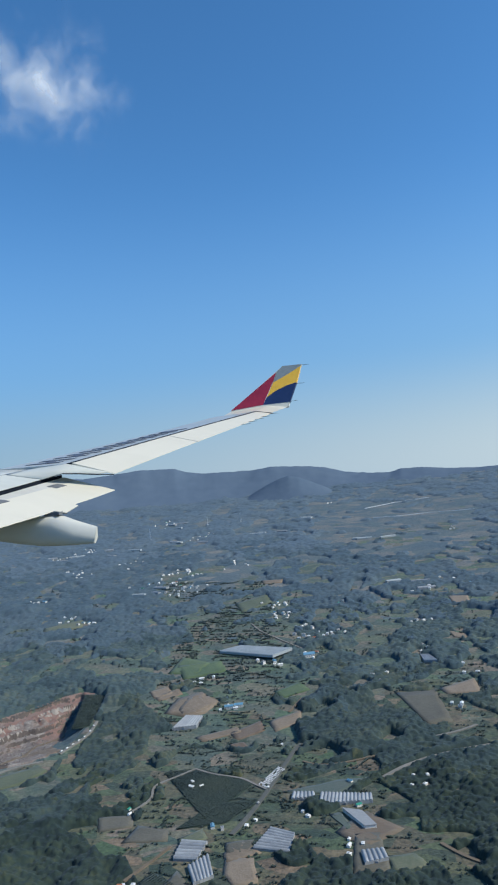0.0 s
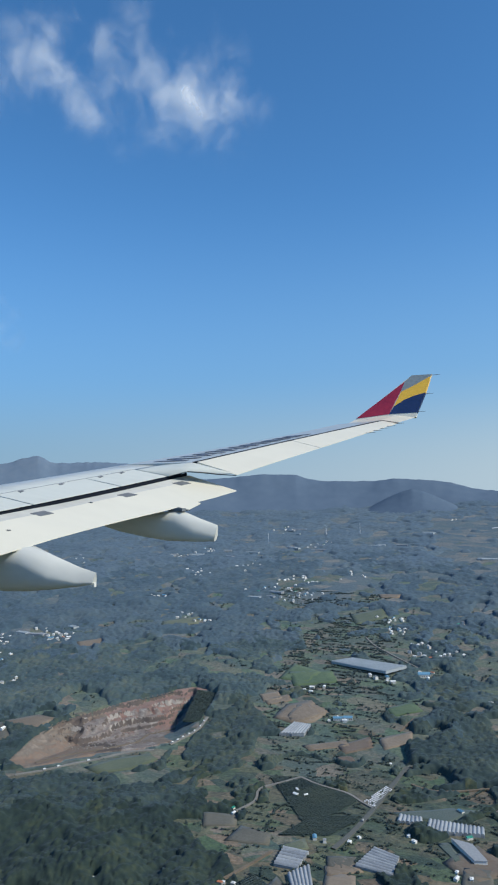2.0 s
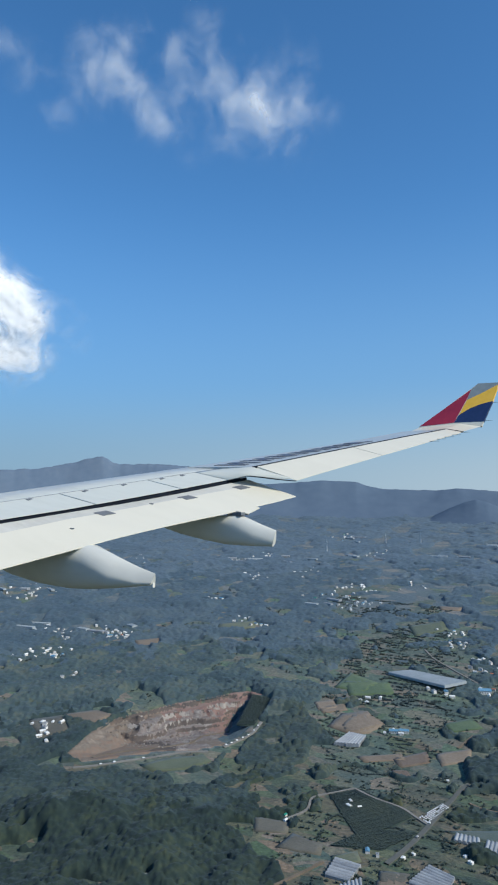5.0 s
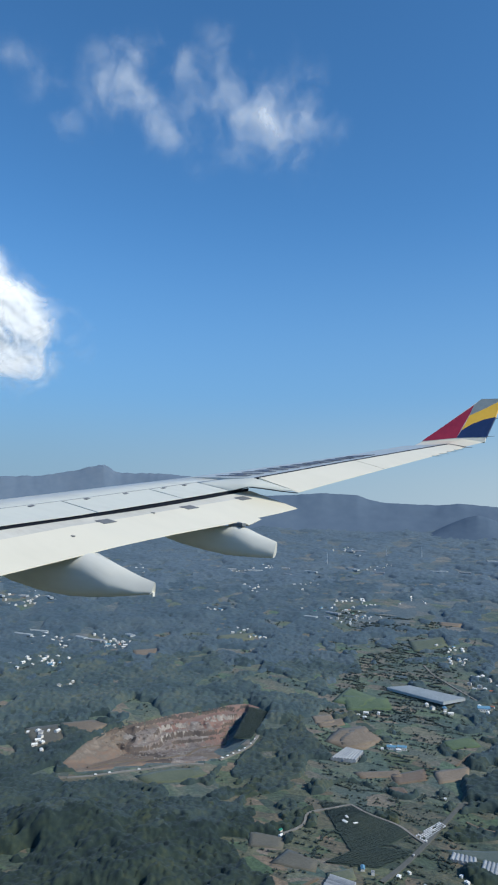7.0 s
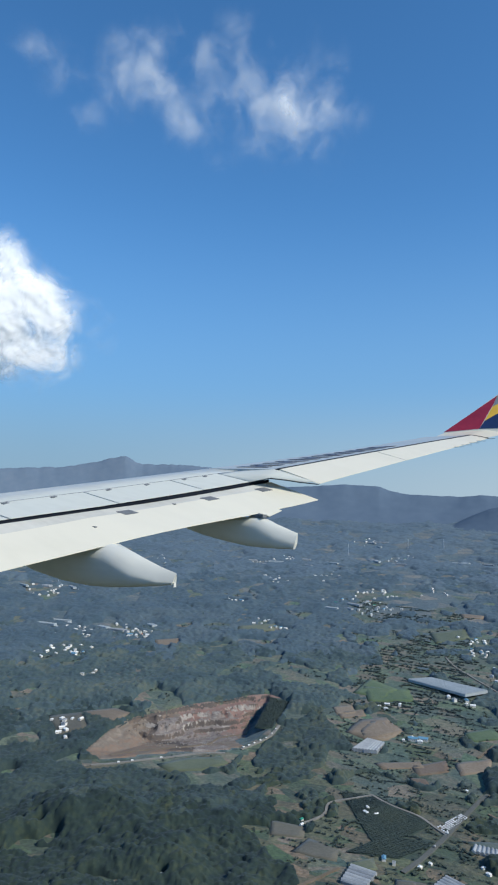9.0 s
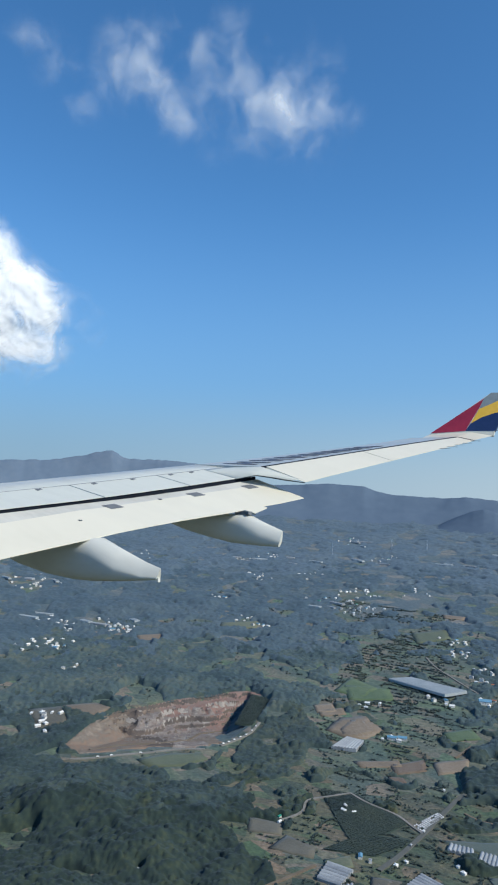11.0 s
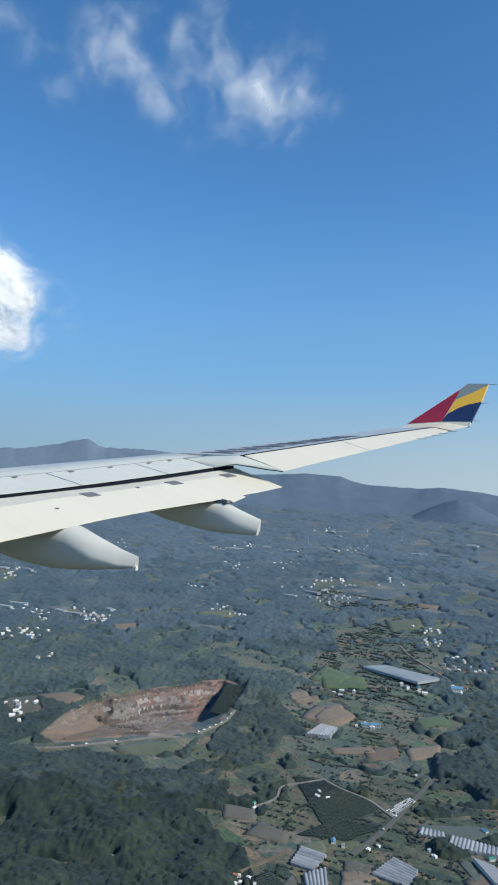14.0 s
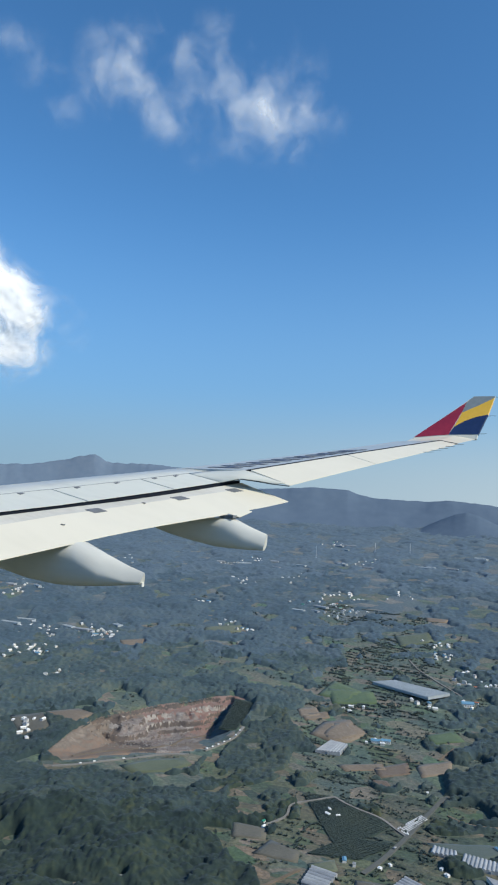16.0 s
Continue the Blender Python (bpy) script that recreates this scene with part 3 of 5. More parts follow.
def road(kind, width, *points):
    pts = []
    for (x0, y0), (x1, y1) in zip(points, points[1:]):
        n = max(1, int(math.hypot(x1 - x0, y1 - y0) / 10))
        pts += [(x0 + (x1 - x0) * i / n, y0 + (y1 - y0) * i / n) for i in range(n)]
    pts.append(points[-1])
    for _ in range(3):
        pts = [pts[0]] + [tuple((a[i] + 2 * b[i] + c[i]) / 4 for i in (0, 1)) for a, b, c in zip(pts, pts[1:], pts[2:])] + [pts[-1]]
    rows, left, right = [], [], []
    for i, (x, y) in enumerate(pts):
        a, b = pts[max(i - 1, 0)], pts[min(i + 1, len(pts) - 1)]
        d = Vector((b[0] - a[0], b[1] - a[1])).normalized()
        nx, ny = -d.y * width / 2, d.x * width / 2
        z = float(land(x, y)) + 1.9
        rows.append([(x + nx, y + ny, z - 3), (x + nx, y + ny, z), (x - nx, y - ny, z), (x - nx, y - ny, z - 3)])
        left.append((x + 1.7 * nx, y + 1.7 * ny))
        right.append((x - 1.7 * nx, y - 1.7 * ny))
    CLEAR.append(left + right[::-1])
    SOLID.append(left + right[::-1])
    ob = new("road", finish("road", loft(rows), M[kind]))
    words = {"concrete": "pale concrete farm road", "asphalt": "grey asphalt two-lane road", "dirt": "brown dirt track", "plastic": "strip of white plastic mulch"}
    return tagged(ob, words[kind] + " between fields and woods", "road" if kind != "plastic" else "mulch", kind="structure")


road("asphalt", 7, (-331, 901), (-321, 950), (-315, 1017), (-312, 1096), (-308, 1184), (-301, 1219))
road("concrete", 4, (-457, 1102), (-423, 1084), (-363, 1072), (-339, 1050), (-315, 1036))
road("concrete", 4, (-457, 1102), (-475, 1075), (-507, 1036), (-487, 996), (-503, 954))
road("dirt", 4, (-283, 1146), (-257, 1131), (-229, 1135), (-156, 1175))
road("concrete", 5, (-915, 925), (-886, 950), (-866, 974), (-850, 998), (-824, 1024), (-806, 1056), (-784, 1085), (-752, 1108))
road("concrete", 6, (-738, 1140), (-732, 1165), (-727, 1190), (-722, 1216), (-728, 1250), (-736, 1280))
road("dirt", 4, (-433, 784), (-417, 828), (-405, 866))
road("concrete", 4, (-589, 1932), (-546, 1865), (-459, 1781), (-394, 1723))
road("dirt", 4, (-354, 1356), (-346, 1397), (-341, 1425))
road("concrete", 7, (-146, 1092), (-120, 1128), (-84, 1160), (-30, 1192), (20, 1215))
road("concrete", 5, (-70, 1245), (-33, 1266), (1, 1297))
road("plastic", 6, (-447, 3705), (-295, 3841), (-119, 3883))
road("plastic", 6, (-380, 3451), (-259, 3454), (-114, 3501), (99, 3515))
road("dirt", 5, (-58, 913), (-31, 885), (-7, 874))

# ---------------------------------------------------------------- quarry
QS = 3.0
px = np.array([p[0] for p in PIT])
py = np.array([p[1] for p in PIT])
ux = np.arange(px.min() - 12, px.max() + 12, QS)
uy = np.arange(py.min() - 12, py.max() + 12, QS)
QX, QY = np.meshgrid(ux, uy, indexing="ij")
qx, qy = QX.ravel(), QY.ravel()
qd = pit_depth(qx, qy)
far_d, right_d, near_d = side_distance(qx, qy, 0, 9), side_distance(qx, qy, 9, 13), side_distance(qx, qy, 13, 20)
wob = np.array([noise.fractal(Vector((a / 60, b / 60, 1)), 1, 2, 5) for a, b in zip(qx, qy)])
ruf = np.array([noise.fractal(Vector((a / 24, b / 24, 5)), 0.8, 2, 5) for a, b in zip(qx, qy)])
eff = np.clip(far_d * 0.5 + 17 * wob * np.clip(far_d / 20, 0, 1), 0, 60) / 13.0
bench = np.floor(eff)
wall = (bench + np.clip((eff - bench) * 3.4, 0, 1)) * 9.5
slope = far_d * 0.30 + 1.5 * wob
earthy = np.clip((1105 + 30 * wob - qy) / 40, 0, 1)
wall = wall * (1 - earthy) + slope * earthy
depth = np.minimum(np.minimum(wall, right_d * 0.55 + 2 * wob), np.minimum(near_d * 0.24 + 1.5 * ruf, 33 + 3 * wob))
qz = land(qx, qy) + 0.6 - np.where(qd > 0, np.maximum(depth, -1.5), 3) + np.where(qd > 6, 2.6 * ruf, 0)
qv = np.stack([qx, qy, qz], -1)
keep = (qd > 0).reshape(QX.shape)
i, j = np.meshgrid(np.arange(len(ux) - 1), np.arange(len(uy) - 1), indexing="ij")
m = keep[:-1, :-1] | keep[1:, :-1] | keep[:-1, 1:] | keep[1:, 1:]
i, j = i[m], j[m]
n = len(uy)
qf = np.stack([i * n + j, (i + 1) * n + j, (i + 1) * n + j + 1, i * n + j + 1], -1)
qc = qv[qf].mean(axis=1)
lift = np.ptp(qv[qf][..., 2], axis=1)
w0, r0 = wob[qf[:, 0]], ruf[qf[:, 0]]
grey = ((qc[:, 0] + 880) / 70) ** 2 + ((qc[:, 1] - 1200) / 75) ** 2 + 1.5 * w0 + 0.5 * r0 < 0.9
grey |= ((qc[:, 0] + 795) / 38) ** 2 + ((qc[:, 1] - 1130) / 42) ** 2 + 1.2 * w0 + 0.5 * r0 < 0.8
zone = np.where(grey, 1, 0)
zone = np.where((zone == 0) & (qc[:, 1] + 40 * w0 > 1235), 2, zone)
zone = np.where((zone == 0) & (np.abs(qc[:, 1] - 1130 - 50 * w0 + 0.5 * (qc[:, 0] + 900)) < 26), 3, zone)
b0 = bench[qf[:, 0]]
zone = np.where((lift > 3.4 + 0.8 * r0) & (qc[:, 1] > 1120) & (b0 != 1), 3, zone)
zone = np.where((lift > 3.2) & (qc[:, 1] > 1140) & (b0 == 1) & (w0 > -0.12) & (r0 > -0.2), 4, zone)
rd, fd = right_d[qf[:, 0]], far_d[qf[:, 0]]
zone = np.where((rd < 62 + 26 * w0) & (rd < fd * 1.3) & (rd < 0.75 * near_d[qf[:, 0]] + 6 * r0), 5, zone)
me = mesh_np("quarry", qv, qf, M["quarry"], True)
for key in ("rubble", "red_earth", "dark_earth", "rock", "leaf_haze_2"):
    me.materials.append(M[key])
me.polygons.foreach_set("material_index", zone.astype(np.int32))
tagged(new("quarry", me), "open stone quarry with orange earth, grey rubble and pale cut benches", "quarry", kind="structure")
CLEAR.append(PIT)
CLEAR.append([(-950, 930), (-905, 905), (-845, 960), (-770, 975), (-715, 1060), (-728, 1130), (-712, 1200), (-722, 1285), (-760, 1285), (-742, 1201), (-745, 1152), (-774, 1109), (-815, 1076), (-857, 1028), (-888, 987), (-914, 957)])
tree_q = {(round((a - ux[0]) / QS), round((b - uy[0]) / QS)): c for a, b, c in zip(qx, qy, qz)}

ICO_V = np.array([(0, 0, -1), (.7236, -.5257, -.4472), (-.2764, -.8506, -.4472), (-.8944, 0, -.4472), (-.2764, .8506, -.4472), (.7236, .5257, -.4472), (.2764, -.8506, .4472), (-.7236, -.5257, .4472), (-.7236, .5257, .4472), (.2764, .8506, .4472), (.8944, 0, .4472), (0, 0, 1)])
ICO_F = np.array([int(c, 16) for c in "012105023034045156126237348459" "16a" "267" "378" "489" "59a" "6b7" "7b8" "8b9" "9ba" "ab6"]).reshape(-1, 3)


def lumps(centres, radii, squash, jitter):
    """Many uneven lumps as one array of points and triangles."""
    n = len(centres)
    v = ICO_V[None] * (1 + jitter * rng.uniform(-1, 1, (n, 12, 1)))
    ang = rng.uniform(0, 2 * np.pi, n)
    c, s = np.cos(ang)[:, None], np.sin(ang)[:, None]
    v = np.stack([v[..., 0] * c - v[..., 1] * s, v[..., 0] * s + v[..., 1] * c, v[..., 2] * squash], -1)
    v = v * radii[:, None, None] + centres[:, None, :]
    f = ICO_F[None] + 12 * np.arange(n)[:, None, None]
    return v.reshape(-1, 3), f.reshape(-1, 3)


# haul road down into the quarry
hp = [(-925, 985), (-900, 1040), (-845, 1085), (-822, 1150), (-842, 1215), (-812, 1275), (-846, 1330)]
hr = []
for (x0, y0), (x1, y1) in zip(hp, hp[1:]):
    hr += [(x0 + (x1 - x0) * q / 12, y0 + (y1 - y0) * q / 12) for q in range(12)]
for _ in range(8):
    hr = [hr[0]] + [tuple((a[k] + 2 * b[k] + c[k]) / 4 for k in (0, 1)) for a, b, c in zip(hr, hr[1:], hr[2:])] + [hr[-1]]
hz = [tree_q[(round((a - ux[0]) / QS), round((b - uy[0]) / QS))] for a, b in hr]
for _ in range(6):
    hz = [hz[0]] + [(a + b + c) / 3 for a, b, c in zip(hz, hz[1:], hz[2:])] + [hz[-1]]
rows = []
for q, (x, y) in enumerate(hr):
    a, b = hr[max(q - 1, 0)], hr[min(q + 1, len(hr) - 1)]
    d = Vector((b[0] - a[0], b[1] - a[1])).normalized() * 2.6
    z = hz[q] + 1.2
    rows.append([(x - d.y * 1.6, y + d.x * 1.6, z - 6), (x - d.y, y + d.x, z), (x + d.y, y - d.x, z), (x + d.y * 1.6, y - d.x * 1.6, z - 6)])
tagged(new("road", finish("road", loft(rows), M["dirt"])), "pale dusty haul road winding through the quarry", "road", kind="structure")

# heaps of broken stone on the quarry floor
on = rng.permutation(np.nonzero((qd > 14) & (right_d > 60) & (qy > 1080))[0])[:420]
sx, sy = qx[on] + rng.uniform(-2, 2, len(on)), qy[on] + rng.uniform(-2, 2, len(on))
lv, lf = lumps(np.stack([sx, sy, qz[on] + 0.4], -1), rng.uniform(0.6, 2.0, len(on)), 0.7, 0.35)
tagged(new("stone_heaps", mesh_np("stone_heaps", lv, lf, M["rock"])), "heaps of broken pale stone on the quarry floor", "stones", kind="stuff")

# ---------------------------------------------------------------- greenhouses


def greenhouse(film, spans, a, b, c, d):
    """Joined tunnels: each runs from the side a-d... along a-b; spans lie side by side from a to d."""
    CLEAR.append([a, b, c, d])
    SOLID.append([a, b, c, d])
    A0, B0, C0, D0 = (Vector((*p, 0)) for p in (a, b, c, d))
    mid = (A0 + B0 + C0 + D0) / 4
    z = max(float(land(p.x, p.y)) for p in (A0, B0, C0, D0)) + 0.5
    house = new("greenhouse")
    house.location = (mid.x, mid.y, z)
    for i in range(spans):
        f0, f1 = i / spans, (i + 1) / spans
        rows = []
        for end in (0, 1):
            p0 = (A0.lerp(D0, f0) if end == 0 else B0.lerp(C0, f0)) - mid
            p1 = (A0.lerp(D0, f1) if end == 0 else B0.lerp(C0, f1)) - mid
            w = (p1 - p0).length
            row = [(p0.x, p0.y, -3.0)]
            for q in range(9):
                t = q / 8
                p = p0.lerp(p1, 0.02 + 0.96 * t)
                row.append((p.x, p.y, 2.4 + min(0.34 * w, 2.4) * math.sin(math.pi * t) ** 0.8))
            row.append((p1.x, p1.y, -3.0))
            rows.append(row)
        part("span", loft(rows, closed=True), M[film], house)
        if i:
            e0, e1 = A0.lerp(D0, f0) - mid, B0.lerp(C0, f0) - mid
            side = (D0 - A0).normalized() * 0.32
            part("gutter", loft([[(q.x - side.x, q.y - side.y, 2.62), (q.x + side.x, q.y + side.y, 2.62), (q.x + side.x, q.y + side.y, 2.2), (q.x - side.x, q.y - side.y, 2.2)] for q in (e0, e1)], closed=True), M["roof_grey"], house, "grey valley gutter")
    bm = bmesh.new()
    q = A0.lerp(D0, 0.5) - mid
    box(bm, q.x - 1.2, q.x + 1.2, q.y - 1.2, q.y + 1.2, -3.0, 2.3)
    part("entrance", bm, M["roof_grey"], house, "small grey entrance lobby")
    return tagged(house, "multi-span greenhouse with " + ("milky plastic film" if film == "glass" else "pale grey-white cladding") + " in fields", "greenhouse", "greenhouses on the plain")


greenhouse("glass", 8, (-291, 869), (-242, 864), (-245, 910), (-280, 922))
greenhouse("glass", 6, (-388, 835), (-356, 836), (-357, 879), (-393, 880))
greenhouse("glass", 6, (-363, 820), (-343, 787), (-323, 805), (-345, 850))
greenhouse("glass", 9, (-407, 691), (-338, 675), (-325, 713), (-408, 730))
greenhouse("glass", 14, (-229, 993), (-232, 1029), (-156, 1031), (-153, 1011))
greenhouse("glass", 6, (-272, 1005), (-274, 1027), (-241, 1029), (-236, 1011))
greenhouse("glass", 8, (-516, 1267), (-522, 1320), (-560, 1322), (-561, 1252))
greenhouse("glass", 5, (-146, 850), (-154, 877), (-126, 886), (-118, 865))
greenhouse("white", 9, (-607, 1690), (-454, 1638), (-420, 1703), (-565, 1740))
greenhouse("glass", 6, (-110, 1674), (-99, 1621), (-67, 1619), (-88, 1673))

# long pale sheds of the far market gardens
shed_rng = random.Random(5)
for cx, cy in ((-1664, 2768), (-1508, 2875), (-1351, 3442), (-2053, 1848), (-1626, 1533), (-1480, 1635), (-1192, 3011), (-892, 3258), (-700, 3500), (-350, 3000), (-150, 2300), (-1022, 2300)):
    for _ in range(3):
        x, y, t = cx + shed_rng.uniform(-95, 95), cy + shed_rng.uniform(-70, 70), shed_rng.uniform(-0.5, 0.5)
        w, d = shed_rng.uniform(16, 36), shed_rng.uniform(5, 10)
        c, s = math.cos(t), math.sin(t)
        greenhouse("glass" if shed_rng.random() < 0.5 else "white", 3, *((round(x + u * w * c - v * d * s), round(y + u * w * s + v * d * c)) for u, v in ((-1, -1), (1, -1), (1, 1), (-1, 1))))

# ---------------------------------------------------------------- houses


def house_kind(w, d, h, roof, gable, roof_label):
    house = new("house")
    bm = bmesh.new()
    box(bm, -w / 2, w / 2, -d / 2, d / 2, -4, h)
    part("wall", bm, M["wall"], house)
    o = 0.5
    if gable:
        rows = [[(x, -d / 2 - o, h - 0.1), (x, -d / 2 - o, h + 0.15), (x, 0, h + d * 0.28), (x, d / 2 + o, h + 0.15), (x, d / 2 + o, h - 0.1)] for x in (-w / 2 - o, w / 2 + o)]
        part("roof", loft(rows, closed=True), M["roof_" + roof], house, roof_label)
    else:
        bm = bmesh.new()
        box(bm, -w / 2 - 0.3, w / 2 + 0.3, -d / 2 - 0.3, d / 2 + 0.3, h + 0.004, h + 0.6)
        box(bm, -w / 6, w / 6, -d / 5, d / 5, h + 0.6, h + 2.6)
        part("roof", bm, M["roof_" + roof], house, roof_label)
    n = max(2, int(w / 3.5))
    for side in (-1, 1):
        for i in range(n):
            x = -w / 2 + w * (i + 0.5) / n
            for fl in range(max(1, int(h / 3))):
                bm = bmesh.new()
                box(bm, x - 0.7, x + 0.7, side * d / 2 - 0.04, side * d / 2 + 0.04, fl * 3 + 1.0, fl * 3 + 2.3)
                part("window", bm, M["window"], house)
    return house


KINDS = [
    (house_kind(11, 8, 3.4, "white", False, "flat white roof"), "white rendered farmhouse with a flat white roof", 0.42),
    (house_kind(14, 8, 4.0, "white", True, "white sheet roof"), "white shed with a pitched white sheet roof", 0.22),
    (house_kind(12, 8, 3.3, "orange", True, "orange tiled roof"), "white house with an orange tiled roof", 0.03),
    (house_kind(18, 10, 4.5, "blue", True, "blue sheet roof"), "long shed with a blue sheet-metal roof", 0.04),
    (house_kind(12, 9, 6.2, "grey", False, "flat grey roof"), "two-storey house with a flat grey roof", 0.16),
    (house_kind(12, 8, 3.4, "green", True, "green sheet roof"), "farm shed with a green sheet roof", 0.025),
]
used_kind = set()


def place_house(kind, x, y, turn, scale=1.0):
    base, label, _ = KINDS[kind]
    m = pose(x, y, float(land(x, y)) + 0.8, 0, 0, turn)
    if kind in used_kind:
        ob = copy_thing(base, m)
    else:
        used_kind.add(kind)
        ob = base
        ob.matrix_basis = m
    ob.scale = (scale, scale, scale)
    tagged(ob, label + " on the plain", "house", "houses on the plain")
    CLEAR.append([(x - 11 * scale, y - 9 * scale), (x + 11 * scale, y - 9 * scale), (x + 11 * scale, y + 9 * scale), (x - 11 * scale, y + 9 * scale)])


def cluster(count, spread, at):
    x0, y0 = at
    turn = random.uniform(0, 180)
    far = math.hypot(x0, y0)
    placed = []
    for _ in range(count * 12):
        if len(placed) >= count:
            break
        x, y = x0 + random.gauss(0, spread * 0.75), y0 + random.gauss(0, spread * 0.75)
        if all(math.hypot(x - a, y - b) > 15 for a, b in placed):
            placed.append((x, y))
            kind = random.choices(range(len(KINDS)), [k[2] for k in KINDS])[0]
            place_house(kind, x, y, turn + random.choice((0, 90, 0, 90, 20)), random.uniform(0.4, 0.62) if far < 1300 else random.uniform(0.55, 0.9))


cluster(12, 50, (-1043, 2385))
cluster(8, 40, (-1065, 2550))
cluster(5, 30, (-981, 2532))
cluster(10, 40, (-1480, 1635))
cluster(6, 50, (-856, 2633))
cluster(7, 30, (-568, 2115))
cluster(6, 22, (-420, 1898))
cluster(8, 30, (-344, 1823))
cluster(5, 25, (-450, 1618))
cluster(4, 25, (-375, 1688))
cluster(9, 60, (-1664, 2768))
cluster(9, 60, (-1666, 2912))
cluster(8, 60, (-1509, 3486))
cluster(7, 60, (-2053, 1848))
cluster(8, 40, (-1626, 1533))
cluster(4, 25, (-1424, 2125))
cluster(5, 30, (-1175, 1962))
cluster(3, 15, (-1286, 1297))
cluster(3, 18, (-1456, 1372))
cluster(3, 15, (-484, 1376))
cluster(4, 20, (-593, 1511))
cluster(2, 8, (-353, 910))
cluster(2, 8, (-317, 932))
cluster(2, 8, (-242, 967))
cluster(2, 8, (-502, 952))
cluster(1, 3, (-196, 1075))
cluster(2, 5, (-285, 1226))
cluster(5, 14, (-414, 761))
cluster(5, 16, (-441, 698))
cluster(6, 22, (-1105, 1040))
cluster(4, 16, (-1050, 1000))
cluster(4, 14, (-432, 768))
cluster(4, 12, (-165, 891))
cluster(2, 6, (-576, 715))
cluster(2, 6, (-333, 1217))
cluster(3, 12, (-431, 1038))
cluster(3, 14, (-93, 1072))
cluster(2, 6, (-80, 1103))
cluster(4, 20, (-118, 1929))
cluster(3, 18, (-95, 1718))
cluster(3, 25, (-105, 2241))
cluster(4, 40, (-19, 2402))
cluster(3, 30, (21, 2282))
cluster(3, 30, (-671, 3900))
cluster(3, 40, (-16, 3126))
cluster(3, 25, (-192, 1542))
cluster(3, 25, (-4, 1589))
cluster(3, 18, (-361, 2128))
cluster(3, 10, (-36, 1389))
cluster(16, 45, (-1491, 1364))
cluster(12, 25, (-1415, 1616))
cluster(5, 30, (-1543, 1493))
cluster(10, 55, (-1498, 2536))
cluster(8, 50, (-1345, 2706))
cluster(16, 50, (-937, 2296))
cluster(10, 70, (-1171, 3199))
cluster(10, 60, (-1989, 1801))
cluster(9, 28, (-518, 2019))
cluster(8, 22, (-390, 1831))
cluster(6, 60, (-2103, 2565))
cluster(5, 25, (-1117, 1923))
for dx, dy in ((0, 0), (18, 10)):
    place_house(3, -484 + dx, 1373 + dy, 15, 1.0)
place_house(3, -372, 1672, 20, 1.5)
place_house(5, -172, 1000, 40, 0.7)

# long pale packing hall by the road
hall = new("packing_hall")
hall.location = (-164, 958, float(land(-164, 958)))
out = [(-28, 23), (8, -22), (23, -17), (0, 18)]
CLEAR.append([(-164 + x * 1.2, 958 + y * 1.2) for x, y in out])
part("wall", slab([(x, y, 1.5) for x, y in out], (0, 0, 1), 7), M["wall"], hall)
part("roof", slab([(x * 1.04, y * 1.04, 5.4) for x, y in out], (0, 0, 1), 0.7), M["roof_grey"], hall, "pale grey flat roof")
tagged(hall, "pale flat-roofed packing hall beside the asphalt road", "hall")

# rows of wrapped white bales by the farm road
bv, bq = Vector((-335, 1052)), Vector((-318, 1122))
rows_at, across = (bq - bv), Vector((18, -12))
CLEAR.append([(-339, 1046), (-320, 1127), (-297, 1111), (-308, 1030)])
bale = new("wrapped_bale")
bm = bmesh.new()
bmesh.ops.create_icosphere(bm, subdivisions=2, radius=1.0, matrix=Matrix.Diagonal((1.9, 1.3, 1.1, 1)))
for v in bm.verts:
    v.co.z = max(v.co.z, -0.8)
part("film", bm, M["plastic"], bale)
tagged(bale, "white film-wrapped bale in a storage row", "bale", "bales by the farm road")
first = True
for q in range(13):
    for r in range(5):
        if random.random() < 0.12:
            continue
        p = bv + rows_at * ((q + 0.5) / 13) + across * ((r + 0.3) / 5) * (1 - 0.3 * q / 13)
        m = pose(p.x, p.y, float(land(p.x, p.y)) + 1.2, 0, 0, random.uniform(60, 95))
        if first:
            bale.matrix_basis, first = m, False
        else:
            copy_thing(bale, m)

# small trucks on the farm road


def truck(x, y, turn, colour, word):
    t = new("truck")
    t.matrix_basis = pose(x, y, float(land(x, y)) + 1.9, 0, 0, turn)
    bm = bmesh.new()
    box(bm, -2.4, 1.2, -1.0, 1.0, 0.7, 2.5)
    part("cargo_box", bm, M[colour], t)
    bm = bmesh.new()
    box(bm, 1.25, 2.9, -0.95, 0.95, 0.5, 2.0)
    for v in bm.verts:
        if v.co.x > 2 and v.co.z > 1.5:
            v.co.x -= 0.5
    part("cab", bm, M["roof_white"], t)
    bm = bmesh.new()
    box(bm, -2.5, 2.9, -0.8, 0.8, 0.4, 0.68)
    part("chassis", bm, M["black_and_shade"], t)
    for wx in (-1.6, 2.0):
        for wy in (-0.85, 0.85):
            bm = bmesh.new()
            bmesh.ops.create_cone(bm, cap_ends=True, segments=12, radius1=0.42, radius2=0.42, depth=0.28, matrix=Matrix.Translation((wx, wy, 0.42)) @ Matrix.Rotation(radians(90), 4, 'X'))
            part("wheel", bm, M["black_and_shade"], t)
    tagged(t, word, "truck")


